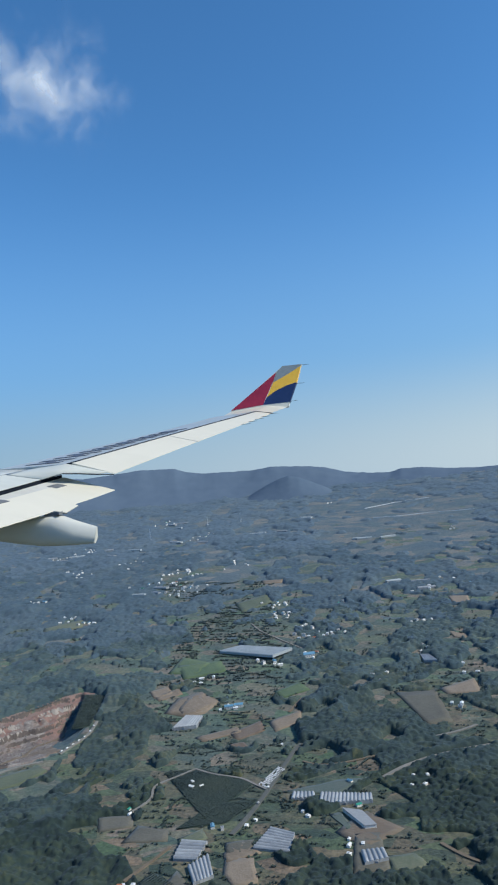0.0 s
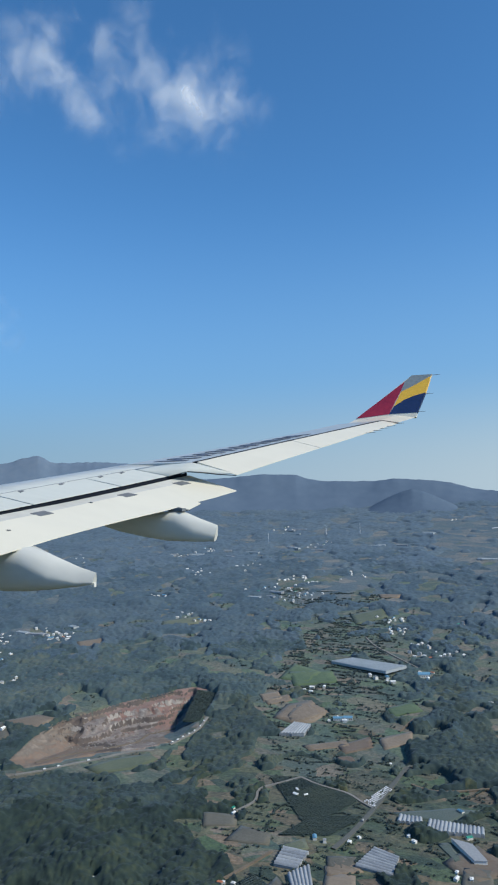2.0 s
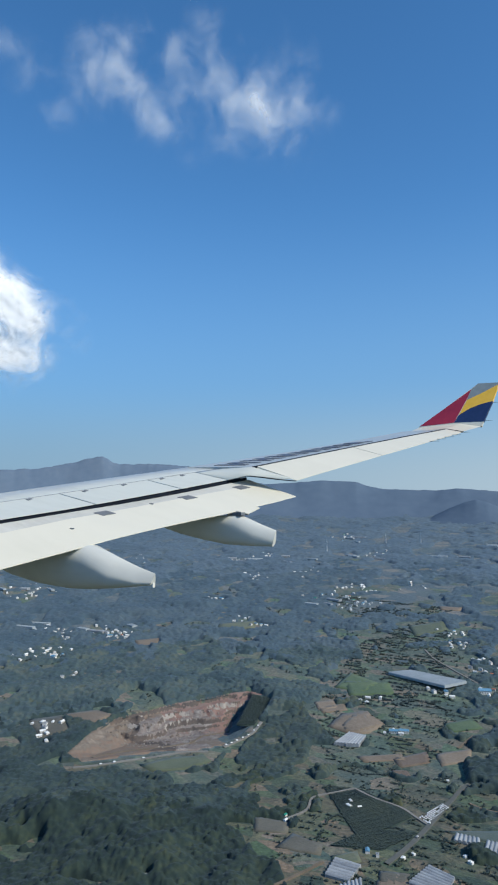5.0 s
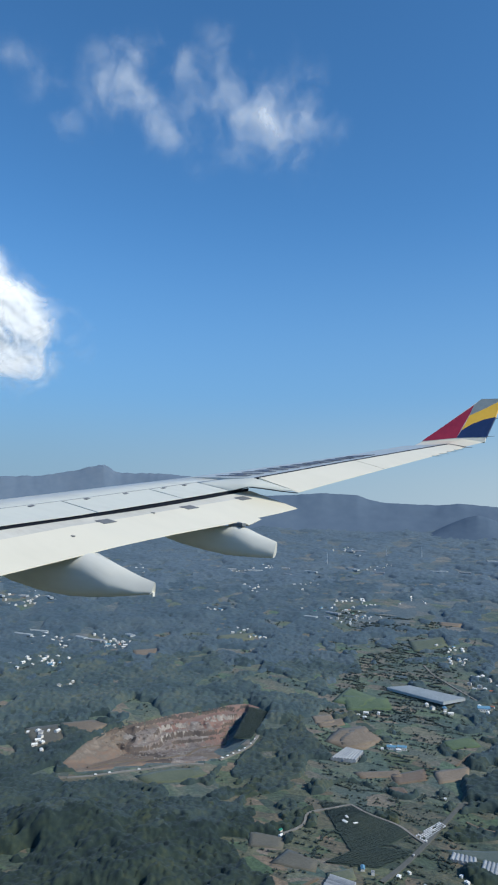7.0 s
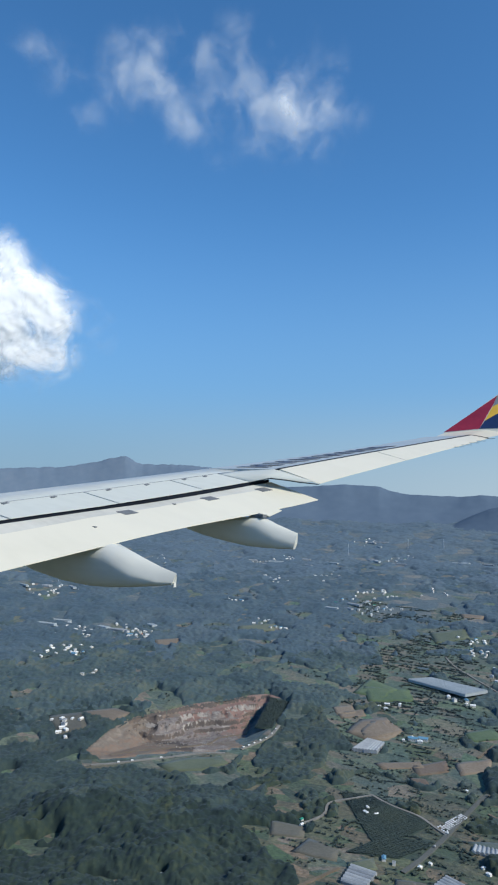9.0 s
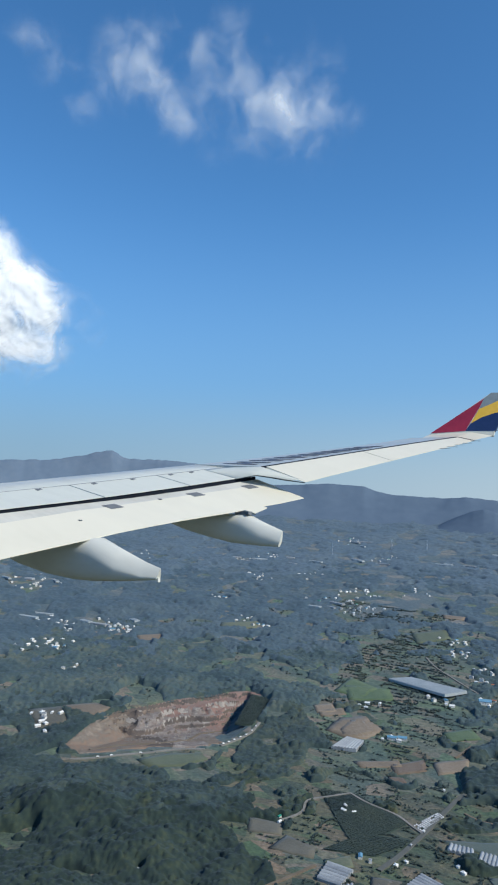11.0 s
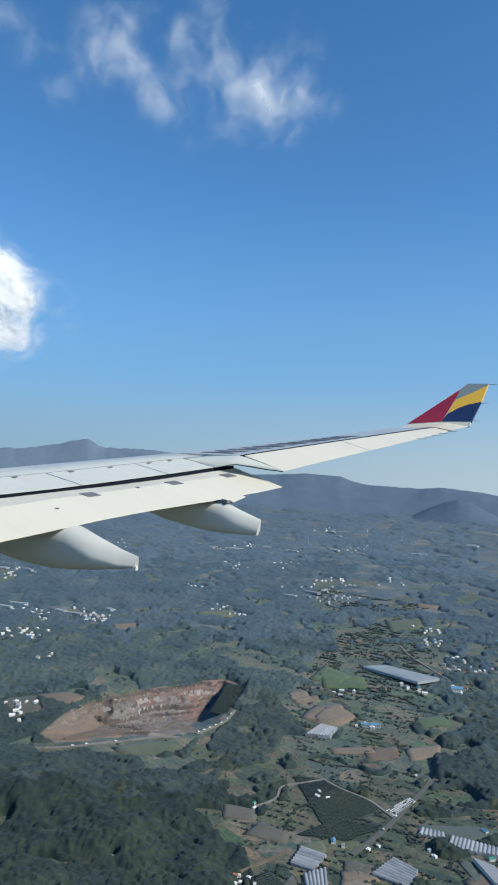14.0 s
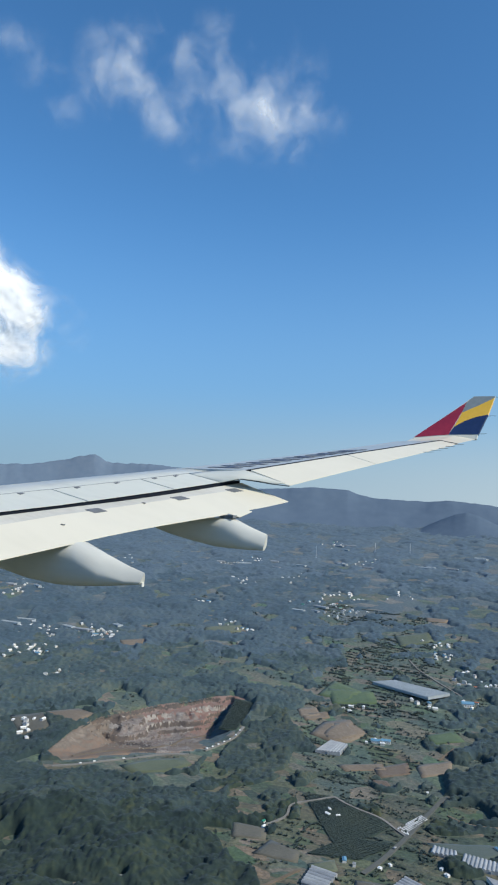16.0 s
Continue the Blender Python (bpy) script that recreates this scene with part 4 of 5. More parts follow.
truck(-314.5, 1040, 92, "roof_white", "white box truck on the concrete farm road")
for tx, ty, turn in ((-879, 957, 48), (-864, 976, 52), (-830, 1016, 45), (-737, 1147, 80), (-733, 1160, 78), (-730, 1175, 80), (-727, 1192, 82), (-724, 1208, 85), (-725, 1232, 97), (-730, 1256, 100)):
    truck(tx, ty, turn, "roof_white", "white box truck on the quarry road")
truck(-317, 988, 88, "roof_grey", "small grey-white truck on the concrete farm road")

# lattice masts far off on the plain
for x, y, h in ((-1410, 3094, 62), (-1070, 3490, 58), (-1230, 3420, 50)):
    mast = new("mast")
    mast.location = (x, y, float(land(x, y)))
    for q in range(4):
        a = math.pi / 4 + q * math.pi / 2
        bm = bmesh.new()
        bmesh.ops.create_cone(bm, cap_ends=True, segments=5, radius1=0.3, radius2=0.2, depth=h)
        for v in bm.verts:
            f = (v.co.z + h / 2) / h
            v.co += Vector((math.cos(a), math.sin(a), 0)) * (3.2 * (1 - f) + 0.6 * f) + Vector((0, 0, h / 2))
        part("leg", bm, M["plastic"], mast)
    for f in (0.2, 0.4, 0.6, 0.8, 1.0):
        w = 3.2 * (1 - f) + 0.7 * f
        bm = bmesh.new()
        box(bm, -w, w, -w, w, h * f - 0.15, h * f + 0.05)
        part("brace", bm, M["plastic"], mast)
    tagged(mast, "slender white lattice mast above far woods", "mast", "masts on the plain")

# ---------------------------------------------------------------- woods


def wooded(x, y, natural):
    """Where trees stand: not on plots, roads and buildings, and not in natural clearings."""
    ok = np.ones(len(x), bool)
    for poly in CLEAR:
        ax = [p[0] for p in poly]
        ay = [p[1] for p in poly]
        near = (x > min(ax)) & (x < max(ax)) & (y > min(ay)) & (y < max(ay)) & ok
        idx = np.nonzero(near)[0]
        if len(idx):
            ok[idx[inside(list(poly), x[idx], y[idx])]] = False
    wx = x + 34 * np.sin(y / 43) + 17 * np.sin(y / 17 + x / 29)
    wy = y + 34 * np.sin(x / 51 + 1) + 17 * np.sin(x / 19 - y / 37)
    grove = np.sin(x / 33 + 2 * np.sin(y / 71)) * np.sin(y / 39 + 1.5 * np.sin(x / 57))
    for poly in ZONES:
        ok &= ~(inside(poly, wx, wy) & (grove < 0.55))
    if natural:
        turn = np.degrees(np.arctan2(x, y))
        dense = np.interp(turn, [-60, -36, -24, -12, 5], [1.15, 1.25, 1.0, 0.6, 0.45])
        dense = dense + np.where((turn < -31) & (np.hypot(x, y) < 1180), 1.0, 0.0) + np.where((turn > -12.5) & (np.hypot(x, y) < 1400), 1.0, 0.0)
        ok &= 0.8 * CLEARINGS(x, y * 0.8) + 0.75 * GLADES(x, y * 0.75) < dense
    return ok


def crowns(x, y, cell, seed):
    """Domes of tree crowns on a jittered net: 0 between trees, 1 at the tops."""
    best = np.full(len(x), 9.0)
    tall = np.zeros(len(x))
    i0, j0 = np.floor(x / cell), np.floor(y / cell)
    for di in (-1, 0, 1):
        for dj in (-1, 0, 1):
            i, j = i0 + di, j0 + dj
            h = np.sin(i * 127.1 + j * 311.7 + seed) * 43758.5453
            g = np.sin(i * 269.5 + j * 183.3 + seed) * 28001.8384
            hx, hy = h - np.floor(h), g - np.floor(g)
            d = np.hypot((i + hx) * cell - x, (j + hy) * cell - y) / cell
            pick = (hx * 7.13 + hy * 3.7) % 1.0
            tall = np.where(d < best, np.where(pick < 0.1, 0.05, 0.35 + 0.95 * pick), tall)
            best = np.minimum(best, d)
    return np.clip(1 - (best / 0.78) ** 2, 0, 1) * tall


crow = np.concatenate([np.arange(560, 1350, 2.5), np.arange(1350, 2200, 4.2), np.arange(2200, 4660, 6.5)])
ccol = np.radians(np.arange(-57, 11.01, 0.12))
CR, CA = np.meshgrid(crow, ccol, indexing="ij")
CR, CA = CR.ravel(), CA.ravel()
cx_, cy_ = CR * np.sin(CA), CR * np.cos(CA)
big = np.clip(0.5 + 0.7 * GULLIES(cx_ * 2.3, cy_ * 2.3), 0, 1)
near_dome = (crowns(cx_, cy_, 8.5, 0.0) * (1 - big) + crowns(cx_, cy_, 13.0, 1.0) * big) * 4.8 + crowns(cx_, cy_, 5.0, 2.0) * 2.2
mid_dome = (crowns(cx_, cy_, 9.5, 3.0) * (1 - big) + crowns(cx_, cy_, 15.0, 4.0) * big) * 6.8
dome = np.where(CR < 1500, near_dome, np.where(CR < 2400, mid_dome, crowns(cx_, cy_, 17.0, 5.0) * 6.0))
swell = np.clip(6.5 * GULLIES(cx_, cy_) + 2.5 * CLEARINGS(cx_ + 900, cy_ * 0.9), -9, 9)
spur = np.clip((-30 - np.degrees(CA)) / 4, 0, 1) * np.clip((1230 - CR) / 120, 0, 1)
swell = swell + spur * np.clip(9.0 + 10.0 * GULLIES(cx_ * 1.25 + 600, cy_ * 1.1), 0, 24)
stands = wooded(cx_, cy_, True)
inner = stands.reshape(len(crow), len(ccol)).astype(float)


def soften(g, times):
    for _ in range(times):
        g[1:-1] = (g[:-2] + g[1:-1] + g[2:]) / 3
        g[:, 1:-1] = (g[:, :-2] + g[:, 1:-1] + g[:, 2:]) / 3
    return g


inner = soften(inner, 2)
heart = np.clip(soften(inner.copy(), 14).ravel() * 2 - 1, 0, 1)
inner = np.clip((inner.ravel() - 0.35) / 0.55, 0, 1)
inner = inner * inner * (3 - 2 * inner)
jag = rng.uniform(-0.7, 0.7, len(CR)) * np.where(CR < 1350, 0.7, np.where(CR < 2400, 2.2, 1.8))
cz = land(cx_, cy_) - 2.5 + inner * (5.2 + dome + np.maximum(swell, -3.5) * heart + jag)
cv = np.stack([cx_, cy_, cz], -1)
ci, cj = np.meshgrid(np.arange(len(crow) - 1), np.arange(len(ccol) - 1), indexing="ij")
w = len(ccol)
cf = np.stack([ci * w + cj, ci * w + cj + 1, (ci + 1) * w + cj + 1, (ci + 1) * w + cj], -1).reshape(-1, 4)
cf = cf[(inner[cf] > 0.01).any(axis=1)]
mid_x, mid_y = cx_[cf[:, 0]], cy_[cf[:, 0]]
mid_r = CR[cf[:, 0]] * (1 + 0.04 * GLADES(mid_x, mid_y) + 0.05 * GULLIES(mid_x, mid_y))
# one canopy in distance bands, each with more haze in its colour
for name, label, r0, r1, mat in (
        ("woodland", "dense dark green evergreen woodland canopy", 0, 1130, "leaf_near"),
        ("slope_woodland", "dark green woodland, nearest band with haze painted in", 1130, 1550, "leaf_haze_1"),
        ("mixed_woodland", "woodland beyond the farms, haze painted into its dark green", 1550, 2000, "leaf_haze_2"),
        ("pine_woodland", "woodland in the middle distance, haze painted blue-green", 2000, 3000, "leaf_haze_3"),
        ("far_woodland", "far woodland below the hills, haze painted pale blue-green", 3000, 9000, "leaf_haze_4")):
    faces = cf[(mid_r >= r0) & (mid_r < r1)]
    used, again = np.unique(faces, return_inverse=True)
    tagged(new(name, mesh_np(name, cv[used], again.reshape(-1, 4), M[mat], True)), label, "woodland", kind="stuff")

# orchard bushes, hedges and scrub
ox, oy = np.array([h[0] for h in ORCHARD]), np.array([h[1] for h in ORCHARD])
planted = np.zeros(len(ox), bool)
for poly in ORCHARD_IN:
    planted |= inside(list(poly), ox, oy)
for poly in SOLID:
    planted &= ~inside(list(poly), ox, oy)
ox, oy = ox[planted], oy[planted]
ov, of = lumps(np.stack([ox, oy, land(ox, oy) + 1.9], -1), rng.uniform(0.9, 1.35, len(ox)), 0.75, 0.25)
tagged(new("orchard_bushes", mesh_np("orchard_bushes", ov, of, M["scrub"], True)), "rows of dark green citrus bushes on the plots", "bushes", kind="stuff")
zx, zy = [], []
# hedges along the borders of the plots
seed_x, seed_y = np.meshgrid(np.arange(-1450, 180, 80.0), np.arange(600, 2500, 22.0), indexing="ij")
seed_x, seed_y = seed_x + rng.uniform(-34, 34, seed_x.shape), seed_y + rng.uniform(-9, 9, seed_y.shape)
gx_, gy_ = rng.uniform(-1400, 150, 520000), rng.uniform(650, 2400, 520000)
gx_, gy_ = gx_ + 10 * np.sin(gy_ / 37), gy_ + 9 * np.sin(gx_ / 41)
open_land = np.zeros(len(gx_), bool)
for poly in ZONES:
    open_land |= inside(poly, gx_, gy_)
gx_, gy_ = gx_[open_land], gy_[open_land]
ci0, cj0 = ((gx_ + 1450) / 80).astype(int), ((gy_ - 600) / 22).astype(int)
near1, near2 = np.full(len(gx_), 1e9), np.full(len(gx_), 1e9)
for di in (-1, 0, 1, 2):
    for dj in (-1, 0, 1, 2):
        a, b = np.clip(ci0 + di, 0, seed_x.shape[0] - 1), np.clip(cj0 + dj, 0, seed_x.shape[1] - 1)
        d = np.hypot((seed_x[a, b] - gx_) * 0.3, seed_y[a, b] - gy_)
        near2 = np.minimum(near2, np.maximum(near1, d))
        near1 = np.minimum(near1, d)
hedge = (near2 - near1 < 1.1) & (CLEARINGS(gx_ * 1.7, gy_ * 1.7) > -0.5)
for poly in SOLID + FARMED:
    hedge &= ~inside(list(poly), gx_, gy_)
zx.append(gx_[hedge])
zy.append(gy_[hedge])
for poly in ZONES:
    ax, ay = [p[0] for p in poly], [p[1] for p in poly]
    n = int((max(ax) - min(ax)) * (max(ay) - min(ay)) / 42)
    qx_, qy_ = rng.uniform(min(ax), max(ax), n), rng.uniform(min(ay), max(ay), n)
    thick = np.sin(qx_ / 27 + 2 * np.sin(qy_ / 61)) * np.sin(qy_ / 31 + 1.5 * np.sin(qx_ / 47)) + 0.5 * np.sin(qx_ / 11 + qy_ / 14)
    ok = inside(poly, qx_, qy_) & (thick + rng.normal(0, 0.12, n) > 1.0) & (np.hypot(qx_, qy_) < 2400)
    for solid in SOLID + FARMED:
        ok[ok] = ~inside(list(solid), qx_[ok], qy_[ok])
    zx.append(qx_[ok])
    zy.append(qy_[ok])
# scattered bushes and small trees in the natural clearings
bx_, by_ = rng.uniform(-1500, 120, 30000), rng.uniform(620, 2300, 30000)
turn = np.degrees(np.arctan2(bx_, by_))
there = (turn > -54) & (turn < 8) & (np.abs(CLEARINGS(bx_ * 1.9 - 800, by_ * 1.4)) < 0.22)
bx_, by_ = bx_[there], by_[there]
there = ~wooded(bx_, by_, True)
for poly in SOLID + FARMED + [PIT]:
    there &= ~inside(list(poly), bx_, by_)
zx.append(bx_[there])
zy.append(by_[there])
hx, hy = np.concatenate(zx), np.concatenate(zy)
hs = rng.uniform(0.8, 2.0, len(hx)) * np.where(np.hypot(hx, hy) > 1600, 1.5, 1.0)
# hedges beyond 1230 m take a leaf colour with haze painted in
for name, label, mat, there in (("hedgerows", "dark green hedges and scrub between the near farm plots", "scrub", np.hypot(hx, hy) < 1230), ("far_hedgerows", "hedges and scrub between the farther farm plots, haze painted grey-green", "leaf_haze_1", np.hypot(hx, hy) >= 1230)):
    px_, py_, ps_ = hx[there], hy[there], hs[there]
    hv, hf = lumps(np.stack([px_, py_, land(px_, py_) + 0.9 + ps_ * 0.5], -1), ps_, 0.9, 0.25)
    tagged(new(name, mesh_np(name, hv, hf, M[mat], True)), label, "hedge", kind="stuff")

# ---------------------------------------------------------------- clouds


def cloud(name, label, dist, puffs, layers, wisp, cut_at, hard, depth, billow, tilt, step):
    """Thin white sheets shaped to fit the camera's view as cloud, one behind the other, each denser where a warped
    noise gathers round puffs (azimuth, elevation, half width, half height in degrees, weight).
    """
    a0, a1 = min(p[0] - 2 * p[2] for p in puffs), max(p[0] + 2 * p[2] for p in puffs)
    e0, e1 = min(p[1] - 2 * p[3] for p in puffs), max(p[1] + 2 * p[3] for p in puffs)
    ga, ge = np.arange(a0, a1 + step, step), np.arange(e0, e1 + step, step)
    A, E = np.meshgrid(ga, ge, indexing="ij")
    body = np.zeros(A.shape)
    for az, el, ra, re, wt in puffs:
        g = wt * np.exp(-((A - az) / ra) ** 2 - ((E - el) / re) ** 2)
        body = np.maximum(body, g) + 0.25 * g
    verts, faces, thick = [], [], []
    for k in range(layers):
        fib, bulge = np.zeros(A.shape), np.zeros(A.shape)
        live = body > cut_at * 0.3
        for i, j in zip(*np.nonzero(live)):
            p = Vector((ga[i] / wisp, ge[j] / wisp, 2.0 + 0.22 * k))
            q = p + 0.5 * Vector((noise.noise(p * 1.3 + Vector((7, 0, 0))), noise.noise(p * 1.3 + Vector((0, 9, 0))), 0))
            fib[i, j] = noise.fractal(q, 0.7, 2.1, 6)
            bulge[i, j] = noise.fractal(p * 1.6, 1.0, 2.0, 3)
        fib /= fib[live].std()
        dens = np.clip((body + 0.38 * fib * np.sqrt(np.clip(body, 0, 1)) - cut_at) * hard, 0, 1)
        dens = dens * dens * (3 - 2 * dens)
        dens[[0, -1]] = 0
        dens[:, [0, -1]] = 0
        ra, re = np.radians(A), np.radians(E)
        way = np.stack([np.sin(ra) * np.cos(re), np.cos(ra) * np.cos(re), np.sin(re)], -1)
        mid = way[len(ga) // 2, len(ge) // 2]
        # the sheets are leaned towards the sun so that they look brighter
        lean = tilt * np.array(to_sun) - 0.5 * mid
        d = dist * (mid @ lean) / (way @ lean) + depth * (k / max(1, layers - 1) - 0.5) - billow * (bulge + 0.6 * np.clip(body, 0, 1.2))
        v = (way * d[..., None] + np.array((0, 0, EYE))).reshape(-1, 3)
        w = len(ge)
        i, j = np.meshgrid(np.arange(len(ga) - 1), np.arange(w - 1), indexing="ij")
        f = np.stack([i * w + j, (i + 1) * w + j, (i + 1) * w + j + 1, i * w + j + 1], -1).reshape(-1, 4)
        flat = dens.ravel()
        f = f[(flat[f] > 0).any(axis=1)]
        used, again = np.unique(f, return_inverse=True)
        faces.append(again.reshape(-1, 4) + sum(len(q) for q in verts))
        verts.append(v[used])
        thick.append(flat[used])
    me = mesh_np(name, np.concatenate(verts), np.concatenate(faces), M["cloud"], True)
    me.attributes.new("thickness", 'FLOAT', 'POINT').data.foreach_set("value", np.concatenate(thick).astype(np.float32))
    return tagged(new(name, me), label, "cloud", kind="stuff")


WISPY = [(-29.6, 30.3, 3.99, 2.68, 0.95), (-26.9, 30.5, 1.93, 3.19, 1.0), (-28.0, 28.2, 2.25, 1.44, 0.8), (-32.1, 31.8, 3.09, 1.85, 0.7), (-33.1, 28.6, 1.54, 1.34, 0.6), (-36.1, 30.6, 1.93, 1.75, 0.5), (-43.4, 32.0, 2.19, 2.06, 1.0), (-41.8, 31.5, 2.58, 1.75, 0.75), (-41.1, 34.0, 2.58, 1.34, 0.7), (-44.3, 33.2, 1.8, 1.54, 0.45), (-38.0, 33.8, 2.19, 1.54, 0.5), (-36.5, 32.4, 1.54, 2.06, 0.45), (-38.1, 28.8, 2.19, 1.34, 0.75), (-39.8, 29.9, 1.93, 1.44, 0.45), (-34.8, 35.7, 1.68, 1.02, 0.5), (-33.9, 34.0, 1.02, 1.75, 0.42), (-32.9, 33.2, 1.29, 1.24, 0.45), (-50.5, 32.8, 1.93, 1.14, 0.45), (-48.6, 31.4, 1.93, 1.75, 0.42), (-46.9, 28.9, 2.19, 1.34, 0.36), (-31.7, 34.0, 1.02, 1.02, 0.3), (-23.8, 29.6, 1.29, 1.02, 0.25), (-36.1, 26.6, 1.93, 1.02, 0.28), (-40.2, 31.3, 1.98, 1.41, 0.5), (-37.8, 30.8, 1.98, 1.41, 0.42), (-35.7, 31.9, 1.74, 1.41, 0.5), (-34.4, 30.4, 1.98, 1.41, 0.5), (-36.2, 29.3, 1.98, 1.13, 0.5), (-31.0, 30.6, 2.33, 1.88, 0.7), (-42.4, 30.3, 1.98, 1.22, 0.5), (-39.4, 33.2, 1.51, 1.13, 0.35), (-45.7, 30.9, 1.51, 1.22, 0.3), (-35.4, 33.9, 1.28, 1.22, 0.4)]
PUFFY = [(-54.8, 13.0, 6.17, 3.5, 1.3), (-51.2, 14.4, 2.67, 2.55, 1.2), (-49.5, 14.1, 2.06, 1.32, 1.0), (-48.6, 13.9, 1.13, 0.91, 0.9), (-50.2, 15.8, 1.34, 1.07, 0.9), (-51.4, 16.7, 1.34, 0.99, 0.9), (-49.2, 11.8, 1.34, 1.23, 0.75), (-50.6, 10.6, 2.31, 1.15, 0.6), (-48.7, 10.4, 1.54, 0.82, 0.4), (-53.4, 9.9, 4.63, 1.23, 0.7), (-53.9, 17.3, 3.09, 2.06, 0.9)]
cloud("wispy_cloud", "thin ragged white cloud high in the blue", 1500, WISPY, 4, 2.4, 0.12, 0.17, 120, 9, 0.8, 0.075)
cloud("puffy_cloud", "bright white cumulus cloud with a soft base", 2600, PUFFY, 4, 3.4, 0.20, 0.62, 160, 24, 0.34, 0.09)

# ---------------------------------------------------------------- airliner
plane = new("airliner")
plane.location = (0, 0, EYE)
tagged(plane, "white airliner wing with drooped flaps and a striped winglet", "airliner")


def line(pts):
    ys = [p[0] for p in pts]
    zs = [p[1] for p in pts]

    def z(y):
        if y < ys[0]:
            return zs[0] + (y - ys[0]) * (zs[2] - zs[0]) / (ys[2] - ys[0])
        if y > ys[-1]:
            return zs[-1] + (y - ys[-1]) * (zs[-1] - zs[-3]) / (ys[-1] - ys[-3])
        return float(np.interp(y, ys, zs))
    return z


def edge(x18, slope, pts):
    z = line(pts)
    return lambda y, dz=0.0, dx=0.0: (x18 + slope * (y - 18) + dx, y, z(y) + dz)


crown = edge(-13.0, 0.55, [(13.27, 0.15), (14.64, 0.38), (16.12, 0.62), (17.75, 0.89), (19.53, 1.2), (21.49, 1.56), (23.67, 1.98), (26.09, 2.5)])
hinge = edge(-10.6, 0.473, [(18, 0.89), (19.35, 1.17), (21.47, 1.61), (23.88, 2.1), (25.71, 2.46)])
spoiler_front = edge(-11.9, 0.46, [(12.35, -0.09), (13.7, 0.12), (15.18, 0.37), (16.82, 0.65), (17.71, 0.81), (19.24, 1.0)])
gap_up = edge(-10.75, 0.42, [(11.51, -0.49), (12.8, -0.3), (14.22, -0.06), (15.81, 0.22), (17.59, 0.55), (18, 0.61)])
gap_lo = edge(-10.7, 0.42, [(11.49, -0.59), (12.77, -0.39), (14.19, -0.18), (15.77, 0.09), (17.55, 0.43), (17.95, 0.50)])  # front of the flap
flap_mid = edge(-10.3, 0.41, [(11.21, -0.79), (12.46, -0.54), (13.28, -0.42), (15.41, -0.05), (17.54, 0.3)])
flap_te = edge(-9.12, 0.3747, [(10.33, -1.45), (11.51, -1.2), (12.82, -0.91), (14.3, -0.65), (15.84, -0.41), (16.52, -0.27), (17.29, -0.14), (18, 0.01)])
aileron_te = edge(-9.12, 0.3747, [(17.93, 0.45), (18.92, 0.7), (21.28, 1.27), (23.75, 1.86), (25.78, 2.35)])


def nose(y, dz=0.0):
    c = crown(y)
    chord = 2.3 + 0.25 * (26.8 - y)
    return (-8.09 - 0.625 * (26.8 - y), y, c[2] - 0.055 * chord + dz)


def span(y0, y1, n):
    return [y0 + (y1 - y0) * i / n for i in range(n + 1)]


# the wing's box, inboard with room for the spoilers, outboard as far as the ailerons
rows = []
for y in span(-2.5, 18.0, 20):
    c, s, n = crown(y), spoiler_front(y), nose(y)
    g = gap_up(y)
    q = Vector(n).lerp(Vector(c), 0.45)
    rows.append([n, (q.x, q.y, q.z + 0.06), c, s, (s[0], y, s[2] - 0.12), (g[0] - 0.1, y, g[2] - 0.35), (c[0], y, c[2] - 0.7), (n[0] + 0.3, y, n[2] - 0.3)])
part("wing_box", loft(rows, closed=True), M["grey_paint"], plane, "pale grey upper wing skin", True)
rows = []
for y in span(18.0, 25.95, 12):
    c, h, n = crown(y), hinge(y), nose(y)
    q = Vector(n).lerp(Vector(c), 0.45)
    t = 0.10 * (2.3 + 0.25 * (26.8 - y))
    rows.append([n, (q.x, q.y, q.z + 0.04), c, h, (h[0], y, h[2] - 0.10), (c[0], y, c[2] - t), (n[0] + 0.2, y, n[2] - 0.15)])
part("outer_wing_box", loft(rows, closed=True), M["grey_paint"], plane, "pale grey outer wing skin")

# spoilers
for y0, y1 in ((5.9, 8.35), (8.4, 10.9), (10.95, 13.47), (13.51, 15.83), (15.87, 17.28)):
    rows = []
    for y in span(y0, y1, 4):
        a, b = spoiler_front(y, 0.0, 0.03), gap_up(y)
        rows.append([a, b, (b[0], y, b[2] - 0.012), (a[0], y, a[2] - 0.1)])
    sp = part("spoiler", loft(rows, closed=True), M["spoiler_paint"], plane)
    for f in (0.25, 0.7):
        y = y0 + (y1 - y0) * f
        a, b = Vector(spoiler_front(y)), Vector(gap_up(y))
        c, d = a.lerp(b, 0.05), a.lerp(b, 0.13)
        tilt = Vector((0, 0.1, (spoiler_front(y + 0.1)[2] - spoiler_front(y)[2])))
        part("hinge_cover", slab([c - tilt, c + tilt, d + tilt, d - tilt], (0, 0, 1), 0.024), M["mark"], sp)

rows = []
for y in span(5.5, 18.0, 14):
    a = spoiler_front(y, 0.006, 0.0)
    rows.append([(a[0] - 0.02, y, a[2]), (a[0] + 0.028, y, a[2] - 0.004), (a[0] + 0.028, y, a[2] - 0.05), (a[0] - 0.02, y, a[2] - 0.05)])
part("spoiler_seam", loft(rows, closed=True), M["mark"], plane, "dark seam ahead of the spoilers")

# near-black strip between the spoilers and the flap, painting the shade in the slot
rows = []
